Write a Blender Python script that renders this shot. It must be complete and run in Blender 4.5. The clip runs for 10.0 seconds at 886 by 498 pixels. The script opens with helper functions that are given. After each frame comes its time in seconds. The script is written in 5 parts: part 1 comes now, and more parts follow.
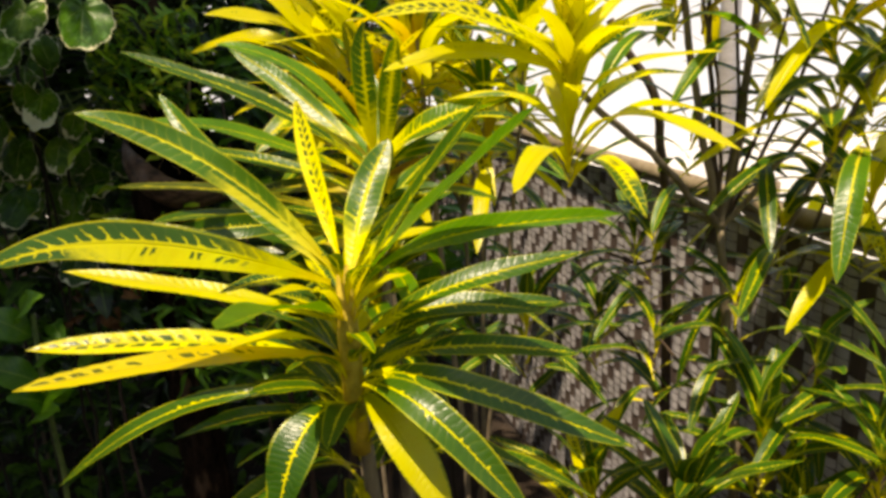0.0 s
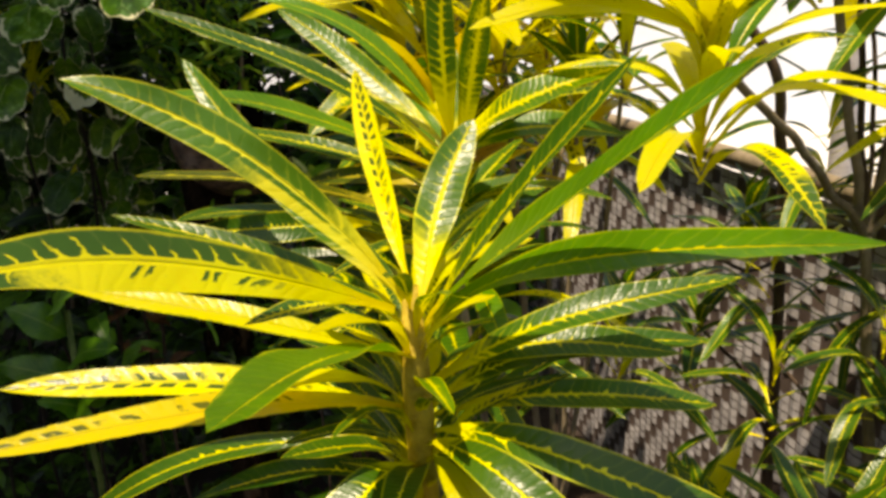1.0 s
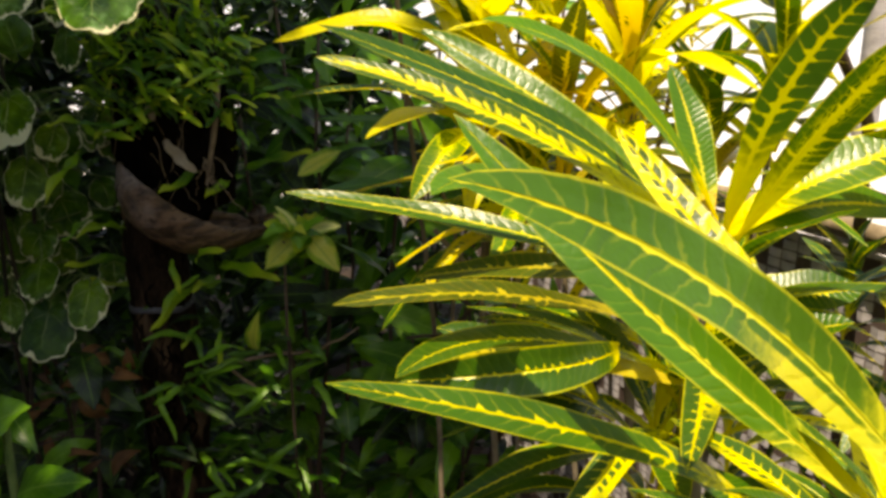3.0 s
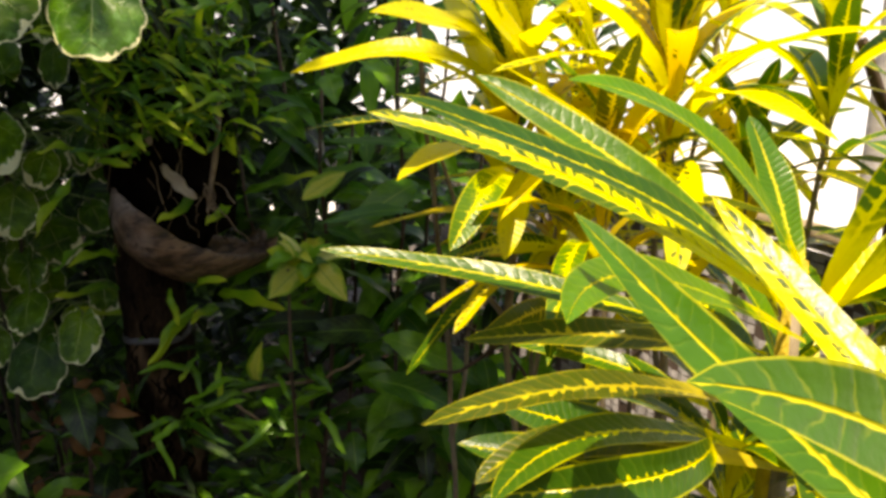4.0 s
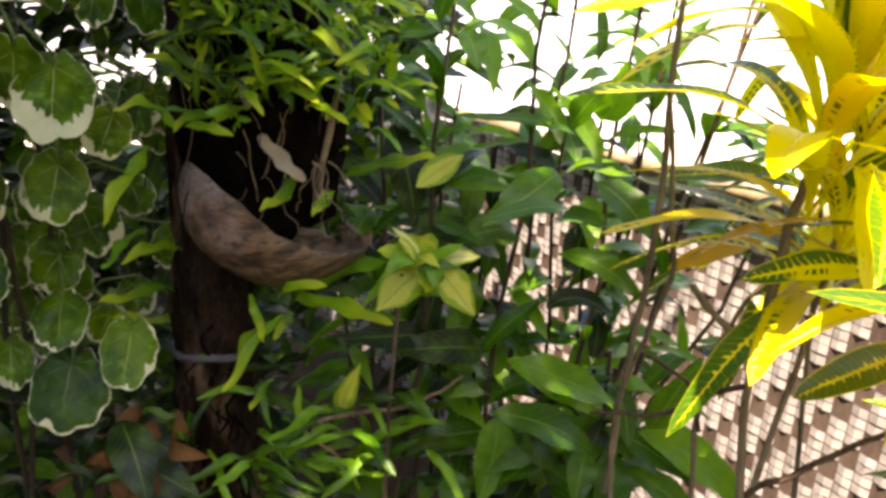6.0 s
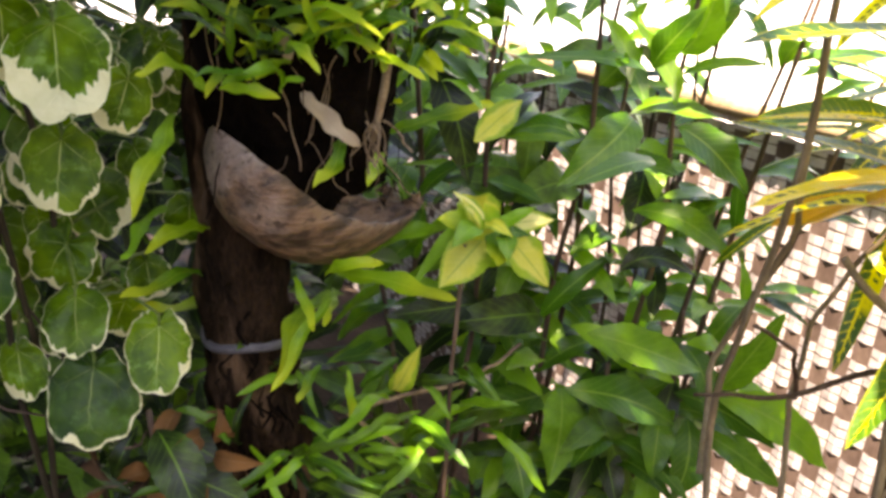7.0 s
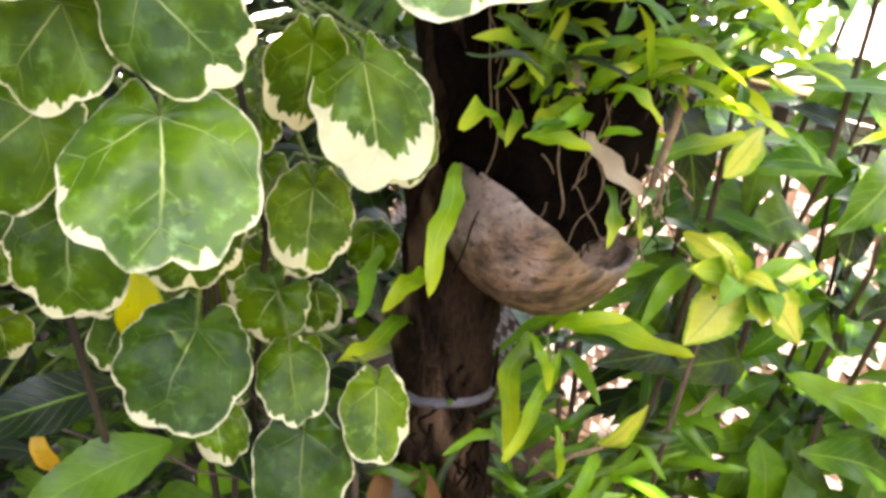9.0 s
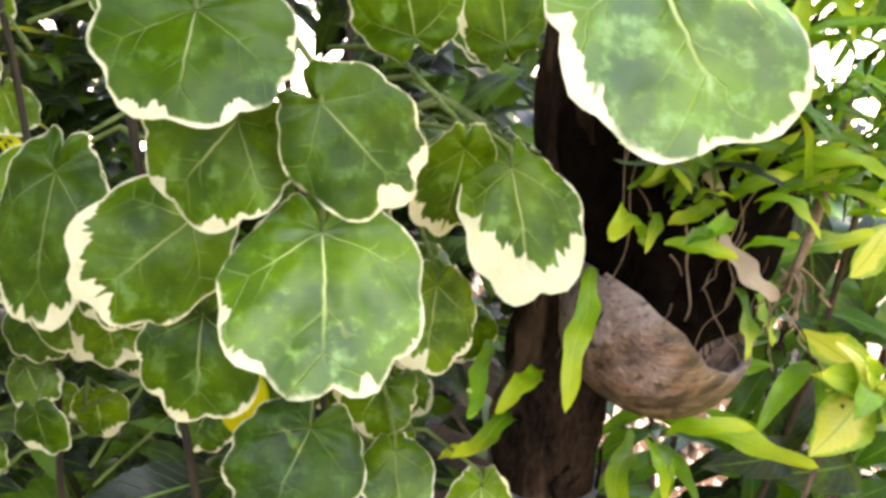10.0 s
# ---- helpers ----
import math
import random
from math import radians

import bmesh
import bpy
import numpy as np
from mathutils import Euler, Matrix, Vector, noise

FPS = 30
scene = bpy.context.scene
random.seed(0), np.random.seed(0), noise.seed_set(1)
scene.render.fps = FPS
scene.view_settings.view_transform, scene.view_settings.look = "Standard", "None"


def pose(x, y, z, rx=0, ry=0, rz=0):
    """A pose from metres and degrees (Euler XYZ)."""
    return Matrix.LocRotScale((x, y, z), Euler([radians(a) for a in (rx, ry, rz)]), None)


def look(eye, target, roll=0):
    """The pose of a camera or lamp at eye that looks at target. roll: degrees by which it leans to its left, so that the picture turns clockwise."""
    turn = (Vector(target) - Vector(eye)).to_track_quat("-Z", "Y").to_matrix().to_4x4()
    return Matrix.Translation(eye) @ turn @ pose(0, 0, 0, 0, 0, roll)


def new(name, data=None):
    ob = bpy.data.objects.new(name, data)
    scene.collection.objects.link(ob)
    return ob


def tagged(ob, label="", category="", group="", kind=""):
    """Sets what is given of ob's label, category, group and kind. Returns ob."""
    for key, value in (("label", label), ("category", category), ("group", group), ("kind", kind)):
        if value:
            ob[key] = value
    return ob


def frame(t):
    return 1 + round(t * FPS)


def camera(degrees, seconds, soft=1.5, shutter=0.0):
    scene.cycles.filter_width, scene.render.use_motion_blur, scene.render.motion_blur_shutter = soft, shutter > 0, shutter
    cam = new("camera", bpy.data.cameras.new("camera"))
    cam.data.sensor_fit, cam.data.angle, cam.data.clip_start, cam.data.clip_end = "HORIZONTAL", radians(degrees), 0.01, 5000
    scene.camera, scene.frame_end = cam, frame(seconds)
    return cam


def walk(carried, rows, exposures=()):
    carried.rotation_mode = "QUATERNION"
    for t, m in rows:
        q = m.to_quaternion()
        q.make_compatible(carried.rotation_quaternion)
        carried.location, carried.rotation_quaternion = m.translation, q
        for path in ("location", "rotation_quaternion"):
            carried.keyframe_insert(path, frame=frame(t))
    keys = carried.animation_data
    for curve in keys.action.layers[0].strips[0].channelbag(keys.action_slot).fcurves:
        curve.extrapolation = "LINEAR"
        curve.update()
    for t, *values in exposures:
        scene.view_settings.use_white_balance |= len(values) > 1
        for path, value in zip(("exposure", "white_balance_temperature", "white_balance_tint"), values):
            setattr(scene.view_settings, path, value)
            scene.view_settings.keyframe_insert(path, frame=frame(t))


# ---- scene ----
cam = camera(61.0, 10.0, soft=3.3)
PATH = [
    (0, (0.136, 0.078, 1.36), (-0.093, 1.982, 0.794), -2.4),
    (0.5, (0.114, 0.167, 1.345), (-0.161, 2.078, 0.823), -2.2),
    (1, (0.097, 0.211, 1.338), (-0.287, 2.081, 0.743), -2.5),
    (1.5, (-0.012, 0.247, 1.336), (-0.274, 2.157, 0.802), 0.4),
    (1.8, (-0.069, 0.288, 1.339), (-0.287, 2.2, 0.792), 0.6),
    (2, (-0.102, 0.316, 1.337), (-0.282, 2.225, 0.768), 0.4),
    (2.2, (-0.132, 0.336, 1.335), (-0.272, 2.249, 0.768), 1.4),
    (3.3, (-0.158, 0.405, 1.363), (-0.111, 2.33, 0.824), -0.6),
    (3.5, (-0.16, 0.426, 1.373), (-0.093, 2.361, 0.872), -0.1),
    (4, (-0.201, 0.425, 1.374), (-0.137, 2.343, 0.809), -0.3),
    (4.5, (-0.273, 0.449, 1.369), (-0.238, 2.377, 0.839), 0.7),
    (5, (-0.337, 0.538, 1.349), (-0.168, 2.458, 0.813), 1.5),
    (5.5, (-0.386, 0.601, 1.336), (-0.138, 2.505, 0.777), 3.7),
    (5.7, (-0.403, 0.605, 1.334), (-0.152, 2.507, 0.767), 3.9),
    (6.8, (-0.483, 0.715, 1.343), (-0.13, 2.533, 0.588), 2.0),
    (7, (-0.5, 0.738, 1.339), (-0.146, 2.541, 0.549), 2.0),
    (7.5, (-0.548, 0.785, 1.33), (-0.221, 2.571, 0.49), 2.5),
    (8, (-0.593, 0.818, 1.333), (-0.238, 2.588, 0.473), 2.4),
    (8.5, (-0.643, 0.849, 1.344), (-0.244, 2.604, 0.471), 2.2),
    (9, (-0.673, 0.871, 1.359), (-0.311, 2.63, 0.48), 3.7),
    (9.5, (-0.683, 0.886, 1.369), (-0.382, 2.685, 0.55), 3.5),
    (10, (-0.716, 0.904, 1.373), (-0.474, 2.742, 0.623), 3.7),
]
EXPOSURES = [(t, stops, 8600 + 60 * t, 16 + 13 * min(1.0, max(0.0, t / 3 - 4 / 3))) for t, stops in ((0.0, 0.50), (2.0, 0.52), (3.5, 0.95), (4.0, 1.02), (4.5, 1.32), (5.5, 1.98), (7.0, 3.02), (7.5, 3.30), (8.5, 3.80), (10.0, 3.85))]
walk(cam, [(t, look(eye, target, roll)) for t, eye, target, roll in PATH], EXPOSURES)

# ---- world, sun ----
SUN_ELEVATION, SUN_TURN = radians(70), radians(200)
world = bpy.data.worlds.new("sky")
scene.world = world
world.use_nodes = True
wn, wl = world.node_tree.nodes, world.node_tree.links
sky = wn.new("ShaderNodeTexSky")
sky.sky_type, sky.sun_disc = "NISHITA", False
sky.sun_elevation, sky.sun_rotation = SUN_ELEVATION, SUN_TURN
wl.new(sky.outputs[0], wn["Background"].inputs[0])
wn["Background"].inputs[1].default_value = 0.15
sun = new("sun", bpy.data.lights.new("sun", "SUN"))
sun.data.energy, sun.data.angle, sun.data.color = 4.7, radians(0.8), (1.0, 0.95, 0.86)
toward_sun = Vector((math.sin(SUN_TURN) * math.cos(SUN_ELEVATION), math.cos(SUN_TURN) * math.cos(SUN_ELEVATION), math.sin(SUN_ELEVATION)))
sun.matrix_world = look(toward_sun * 20, (0, 0, 0))


# ---- materials ----
class Nodes:
    """A short way to write a node material."""

    def __init__(self, name):
        self.mat = bpy.data.materials.new(name)
        self.mat.use_nodes = True
        self.tree = self.mat.node_tree
        self.shader = self.tree.nodes["Principled BSDF"]
        self.out = self.tree.nodes["Material Output"]

    def put(self, value, socket):
        if hasattr(value, "is_linked"):
            self.tree.links.new(value, socket)
        else:
            socket.default_value = value

    def node(self, kind, *values, **settings):
        n = self.tree.nodes.new(kind)
        for key, v in settings.items():
            setattr(n, key, v)
        for i, v in enumerate(values):
            if v is not None:
                self.put(v, n.inputs[i])
        return n

    def math(self, op, a, b=0.0, c=0.0):
        return self.node("ShaderNodeMath", a, b, c, operation=op).outputs[0]

    def clamp01(self, a, low, high):
        n = self.node("ShaderNodeMapRange", a, low, high, 0.0, 1.0)
        n.interpolation_type = "SMOOTHSTEP"
        return n.outputs[0]

    def mix(self, fac, a, b):
        n = self.tree.nodes.new("ShaderNodeMix")
        n.data_type = "RGBA"
        self.put(fac, n.inputs[0])
        self.put(a, n.inputs[6])
        self.put(b, n.inputs[7])
        return n.outputs[2]

    def noise(self, vector, scale, detail=3.0, rough=0.55):
        n = self.tree.nodes.new("ShaderNodeTexNoise")
        self.put(vector, n.inputs["Vector"])
        n.inputs["Scale"].default_value, n.inputs["Detail"].default_value, n.inputs["Roughness"].default_value = scale, detail, rough
        return n.outputs[0]

    def coords(self, which="Object"):
        return self.node("ShaderNodeTexCoord").outputs[which]

    def bump(self, height, strength, distance):
        n = self.tree.nodes.new("ShaderNodeBump")
        n.inputs["Strength"].default_value, n.inputs["Distance"].default_value = strength, distance
        self.put(height, n.inputs["Height"])
        self.put(n.outputs[0], self.shader.inputs["Normal"])
        return n.outputs[0]

    def finish(self, colour, rough=0.5, glow=0.0, specular=0.5):
        self.put(colour, self.shader.inputs["Base Color"])
        self.put(rough, self.shader.inputs["Roughness"])
        self.shader.inputs["Specular IOR Level"].default_value = specular
        if glow:  # light that passes through a thin leaf
            thin = self.node("ShaderNodeBsdfTranslucent", colour)
            both = self.node("ShaderNodeMixShader", glow, self.shader.outputs[0], thin.outputs[0])
            self.tree.links.new(both.outputs[0], self.out.inputs[0])
        return self.mat


def rgb(r, g, b):
    return (r, g, b, 1.0)


def leaf_uv(n):
    uv = n.node("ShaderNodeSeparateXYZ", n.coords("UV"))
    along, across = uv.outputs[0], uv.outputs[1]
    return along, n.math("SUBTRACT", across, 0.5), n.math("ABSOLUTE", n.math("SUBTRACT", across, 0.5))


def croton_material(name, rib, flesh=None, spots=0.0, veins=0.5, green=(0.05, 0.12, 0.006), gold=(0.80, 0.72, 0.008), foot=0.2, rim=0.6, glow=0.42, reach=1.0, net=0.0, lines=0.0, pitch=29.0, spot_side=1.0):
    """Green leaf with a pale midrib, from which yellow runs out in teeth along the side veins; flesh: a yellow stretch from one side to
    the other, up to reach of the length; spots: dark cells in the yellow; net: yellow threads round the cells of the
    green; lines: pale side veins that run out into the green; pitch: side veins on each half."""
    n = Nodes(name)
    along, side, off = leaf_uv(n)
    where = n.coords("Object")
    own = n.node("ShaderNodeObjectInfo").outputs["Random"]
    coarse, fine, broad = n.noise(where, 70.0, 3.0), n.noise(where, 380.0, 3.0), n.noise(where, 22.0, 2.0)
    wobble = n.math("SUBTRACT", coarse, 0.5)
    ragged = n.math("ADD", n.math("MULTIPLY", wobble, 0.10), n.math("MULTIPLY", n.math("SUBTRACT", fine, 0.5), 0.05))
    # side veins, each with a length of its own
    half_of = n.math("GREATER_THAN", side, 0.0)
    at = n.math("MULTIPLY_ADD", n.math("ADD", n.math("MULTIPLY_ADD", off, -0.08, along), n.math("MULTIPLY", wobble, 0.07)), pitch, n.math("MULTIPLY", half_of, 0.5))
    cell, wave = n.math("FLOOR", at), n.math("ABSOLUTE", n.math("SUBTRACT", n.math("FRACT", at), 0.5))
    chance = n.node("ShaderNodeTexWhiteNoise", n.node("ShaderNodeCombineXYZ", cell, half_of, n.math("MULTIPLY", own, 53.0)).outputs[0]).outputs["Value"]
    point = n.math("MAXIMUM", 0.0, n.math("SUBTRACT", 1.0, n.math("DIVIDE", wave, n.math("MULTIPLY_ADD", coarse, 0.5, 0.05))))
    tooth = n.math("MULTIPLY", n.math("MULTIPLY", point, n.math("MULTIPLY_ADD", n.math("POWER", chance, 3.0), 0.34 * veins, 0.03 * veins)), n.math("MULTIPLY_ADD", along, -0.7, 1.15))
    width = n.math("MULTIPLY_ADD", n.math("SUBTRACT", 1.0, along), rib * 1.0, rib * 0.45)
    edge_at = n.math("ADD", n.math("ADD", width, tooth), n.math("MULTIPLY", ragged, 0.22))
    yellow = n.clamp01(n.math("SUBTRACT", edge_at, off), -0.008, 0.012)
    # margin and foot
    margin = n.math("MULTIPLY", n.clamp01(n.math("ADD", off, n.math("MULTIPLY", ragged, 0.5)), 0.44, 0.475), n.math("MULTIPLY", n.clamp01(n.math("ADD", broad, n.math("MULTIPLY", own, 0.2)), 0.38, 0.62), rim))
    low = n.clamp01(n.math("ADD", n.math("SUBTRACT", along, n.math("MULTIPLY", ragged, 1.2)), n.math("ADD", n.math("MULTIPLY", off, -0.1), n.math("MULTIPLY", tooth, -0.9))), foot * 1.25, foot * 0.6)
    yellow = n.math("MAXIMUM", yellow, n.math("MAXIMUM", margin, low))
    threads = n.node("ShaderNodeTexVoronoi", feature="DISTANCE_TO_EDGE")
    n.put(n.node("ShaderNodeCombineXYZ", n.math("ADD", n.math("MULTIPLY", at, 0.95), n.math("MULTIPLY", fine, 0.4)), n.math("MULTIPLY_ADD", side, 9.0, n.math("MULTIPLY", coarse, 0.8)), n.math("MULTIPLY", own, 37.0)).outputs[0], threads.inputs["Vector"])
    n.put(1.0, threads.inputs["Scale"])
    thread = threads.outputs["Distance"]
    if net:
        lace = n.math("MULTIPLY", n.math("SUBTRACT", 1.0, n.clamp01(thread, 0.05, 0.13)), n.clamp01(n.math("ADD", broad, n.math("MULTIPLY", off, -0.5)), 0.55 - net, 0.80 - net))
        yellow = n.math("MAXIMUM", yellow, lace)
    if lines:
        run = n.clamp01(n.math("SUBTRACT", off, n.math("MULTIPLY_ADD", n.math("ADD", chance, wobble), 0.26, 0.16)), 0.03, -0.03)
        line = n.math("MULTIPLY", n.math("SUBTRACT", 1.0, n.clamp01(n.math("ADD", wave, n.math("MULTIPLY", off, 0.12)), 0.06, 0.13)), run)
        yellow = n.math("MAXIMUM", yellow, n.math("MULTIPLY", line, n.math("MULTIPLY", n.clamp01(coarse, 0.30, 0.48), lines)))
    if flesh:
        comb = n.math("MULTIPLY", tooth, 1.1)
        lean = n.math("ADD", side, n.math("MULTIPLY", ragged, 0.5))
        fill = n.math("MULTIPLY", n.clamp01(n.math("ADD", lean, n.math("MULTIPLY", comb, 0.6)), flesh[0] - 0.012, flesh[0] + 0.012), n.clamp01(n.math("SUBTRACT", lean, comb), flesh[1] + 0.012, flesh[1] - 0.012))
        if reach < 1.0:
            fill = n.math("MULTIPLY", fill, n.clamp01(n.math("ADD", along, n.math("MULTIPLY", ragged, 1.5)), reach + 0.06, reach - 0.06))
        yellow = n.math("MAXIMUM", yellow, fill)
    if spots:
        band = n.math("MULTIPLY", n.clamp01(off, 0.03, 0.07), n.clamp01(n.math("ADD", off, n.math("MULTIPLY", ragged, 0.8)), 0.30, 0.24))
        blot = n.math("MULTIPLY", n.math("MULTIPLY", band, n.clamp01(wave, 0.16, 0.24)), n.math("MULTIPLY", n.clamp01(chance, 0.97 - spots, 1.0 - spots), n.clamp01(coarse, 0.36, 0.44)))
        blot = n.math("MULTIPLY", blot, n.clamp01(n.math("MULTIPLY", side, spot_side), 0.30 - 0.55 * spots, 0.32 - 0.55 * spots))
        speck = n.math("MULTIPLY", n.clamp01(fine, 0.66, 0.70), 0.4 * spots)
        yellow = n.math("MULTIPLY", yellow, n.math("SUBTRACT", 1.0, n.math("MULTIPLY", n.math("MAXIMUM", blot, speck), n.clamp01(along, 0.16, 0.30))))
    hair = n.math("MULTIPLY", n.math("SUBTRACT", 1.0, n.clamp01(n.math("ADD", wave, n.math("MULTIPLY", ragged, 0.3)), 0.02, 0.11)), n.math("MULTIPLY", n.clamp01(n.math("ADD", coarse, n.math("MULTIPLY", chance, 0.25)), 0.36, 0.64), 0.10 + 0.34 * veins))
    tone = n.mix(n.math("ADD", n.math("MULTIPLY", broad, 0.6), n.math("MULTIPLY", coarse, 0.4)), rgb(green[0] * 0.32, green[1] * 0.45, green[2] * 0.4), rgb(green[0] * 1.25, green[1] * 1.65, green[2] * 1.2))
    tone = n.mix(n.math("MULTIPLY", n.clamp01(along, 0.70, 0.10), 0.6), tone, rgb(green[0] * 1.6, green[1] * 1.5, green[2] * 0.6))
    tone = n.mix(n.math("MULTIPLY", own, 0.3), tone, rgb(0.08, 0.17, 0.008))
    tone = n.mix(hair, tone, rgb(green[0] * 3.4 + 0.06, green[1] * 2.0 + 0.06, green[2] * 2.0 + 0.01))
    bright = n.mix(n.clamp01(n.math("ADD", n.math("MULTIPLY", broad, 0.7), n.math("MULTIPLY", fine, 0.3)), 0.3, 0.7), rgb(*gold), rgb(gold[0], gold[1] * 1.15, gold[2] * 2))
    bright = n.mix(n.math("MULTIPLY", n.clamp01(along, 0.35, 0.85), 0.6), bright, rgb(0.74 if gold[1] > 0.4 else gold[0], 0.68 if gold[1] > 0.4 else gold[1], 0.022))
    bright = n.mix(n.math("MULTIPLY", n.clamp01(along, 0.20, 0.05), 0.25), bright, rgb(0.80, 0.52, 0.010))
    relief = n.math("ADD", n.math("MULTIPLY", n.math("SUBTRACT", 1.0, n.clamp01(wave, 0.0, 0.3)), -0.16), n.math("MULTIPLY", n.clamp01(off, 0.0, 0.05), 0.7))
    n.bump(n.math("ADD", n.math("ADD", relief, n.math("MULTIPLY", coarse, 0.6)), n.math("MULTIPLY", fine, 0.25)), 0.6, 0.0014)
    return n.finish(n.mix(yellow, tone, bright), n.math("MULTIPLY_ADD", fine, 0.2, 0.22), glow, 0.5)


def plain_leaf_material(name, dark, light, rib, glow=0.25, rough=0.32, tip=None, gloss=0.4, spread=(0.2, 0.8), margin=None):
    n = Nodes(name)
    along, side, off = leaf_uv(n)
    where = n.coords("Object")
    own = n.node("ShaderNodeObjectInfo").outputs["Random"]
    isle = n.node("ShaderNodeNewGeometry").outputs["Random Per Island"]
    coarse, fine = n.noise(where, 45.0, 3.0), n.noise(where, 300.0, 2.0)
    slant = n.math("FRACT", n.math("MULTIPLY", n.math("MULTIPLY_ADD", off, -0.45, along), 11.0))
    vein = n.math("SUBTRACT", 1.0, n.clamp01(n.math("ABSOLUTE", n.math("SUBTRACT", slant, 0.5)), 0.0, 0.10))
    mid = n.math("SUBTRACT", 1.0, n.clamp01(off, 0.012, 0.035))
    vary = n.math("ADD", n.math("MULTIPLY", coarse, 0.5), n.math("MULTIPLY", n.math("FRACT", n.math("ADD", own, isle)), 0.5))
    tone = n.mix(n.clamp01(vary, *spread), rgb(*dark), rgb(*light))
    tone = n.mix(n.math("MULTIPLY", n.math("MAXIMUM", mid, n.math("MULTIPLY", vein, 0.35)), 0.6), tone, rgb(*rib))
    if margin:
        tone = n.mix(n.clamp01(n.math("ADD", off, n.math("MULTIPLY", n.math("SUBTRACT", coarse, 0.5), 0.7)), 0.24, 0.40), tone, rgb(*margin))
    if tip:
        tone = n.mix(n.math("MULTIPLY", n.clamp01(n.math("ADD", along, n.math("MULTIPLY", coarse, 0.3)), 0.55, 1.15), 0.8), tone, rgb(*tip))
    n.bump(n.math("ADD", n.math("MULTIPLY", n.math("MAXIMUM", mid, vein), -0.6), n.math("MULTIPLY", coarse, 0.4)), 0.35, 0.001)
    return n.finish(tone, n.math("MULTIPLY_ADD", fine, 0.2, rough), glow, gloss)


def round_leaf_material(name, cream, tip_cream, lit=0.0):
    """Round leaf, dark green with paler clouds painted in for the sky's sheen, a few pale veins from its stalk and a
    ragged, broken cream margin.
    """
    n = Nodes(name)
    uv = n.node("ShaderNodeSeparateXYZ", n.coords("UV"))
    turn, out = uv.outputs[0], uv.outputs[1]  # round the stalk, from stalk to rim
    where = n.coords("Object")
    own = n.node("ShaderNodeObjectInfo").outputs["Random"]
    coarse, mid, fine = n.noise(where, 34.0, 3.0), n.noise(where, 95.0, 4.0, 0.6), n.noise(where, 300.0, 3.0)
    # five veins: one to the tip, two to each side, which fork on their way out
    wheel = n.math("ADD", n.math("MULTIPLY_ADD", n.math("SUBTRACT", coarse, 0.5), 0.30, n.math("MULTIPLY", turn, 6.0)), 0.5)
    ray_off = n.math("ABSOLUTE", n.math("SUBTRACT", n.math("FRACT", wheel), 0.5))
    tipward = n.clamp01(n.math("COSINE", n.math("MULTIPLY", turn, math.tau)), 0.2, 0.97)
    away = n.math("MULTIPLY", ray_off, n.math("MULTIPLY_ADD", out, 1.2, 0.10))
    vein = n.math("SUBTRACT", 1.0, n.clamp01(away, 0.002, n.math("MULTIPLY_ADD", tipward, 0.014, 0.013)))
    reach = n.math("MULTIPLY", n.math("MULTIPLY", vein, n.clamp01(out, 0.95, 0.15)), n.math("MULTIPLY_ADD", tipward, 0.5, 0.5))
    fork = n.math("FRACT", n.math("ADD", n.math("MULTIPLY_ADD", n.math("MULTIPLY", ray_off, out), -4.5, n.math("MULTIPLY", out, 4.2)), n.math("MULTIPLY", coarse, 1.1)))
    net = n.math("MULTIPLY", n.math("SUBTRACT", 1.0, n.clamp01(n.math("ABSOLUTE", n.math("SUBTRACT", fork, 0.5)), 0.0, 0.08)), n.math("MULTIPLY", n.clamp01(out, 0.2, 0.4), n.clamp01(ray_off, 0.34, 0.10)))
    body = n.mix(n.clamp01(n.math("ADD", n.math("MULTIPLY", coarse, 0.8), n.math("MULTIPLY", mid, 0.2)), 0.30, 0.70), rgb(0.020, 0.078, 0.003), rgb(0.092, 0.210, 0.008))
    # pale clouds, strongest towards the tip: glossy sheen put into the green
    body = n.mix(n.math("MULTIPLY", n.math("MULTIPLY", n.clamp01(mid, 0.50, 0.70), n.clamp01(out, 0.05, 0.45)), n.math("MULTIPLY_ADD", tipward, 0.4, 0.2 + 0.1 * lit)), body, rgb(0.20, 0.36, 0.13))
    body = n.mix(n.math("MULTIPLY", n.math("MAXIMUM", reach, n.math("MULTIPLY", net, 0.22)), 0.95), body, rgb(0.50, 0.60, 0.26))
    body = n.node("ShaderNodeHueSaturation", n.math("MULTIPLY_ADD", own, -0.03, 0.51), 1.15, n.math("MULTIPLY_ADD", n.math("POWER", own, 1.4), 0.85, 0.50 + 0.48 * lit), 1.0, body).outputs[0]
    ray = n.node("ShaderNodeCombineXYZ", n.math("MULTIPLY", turn, 24.0), n.math("MULTIPLY", out, 1.3), n.math("MULTIPLY", own, 40.0)).outputs[0]
    teeth = n.math("MULTIPLY", n.math("SUBTRACT", n.noise(ray, 1.0, 3.0), 0.5), 0.72)
    wide = n.node("ShaderNodeCombineXYZ", n.math("MULTIPLY", turn, 6.0), n.math("MULTIPLY", own, 30.0), 0.0).outputs[0]
    lobes = n.math("ADD", n.math("MULTIPLY", n.math("SUBTRACT", n.noise(wide, 1.0, 1.0), 0.5), 0.75), teeth)
    lobes = n.math("ADD", lobes, n.math("MULTIPLY", tipward, tip_cream))
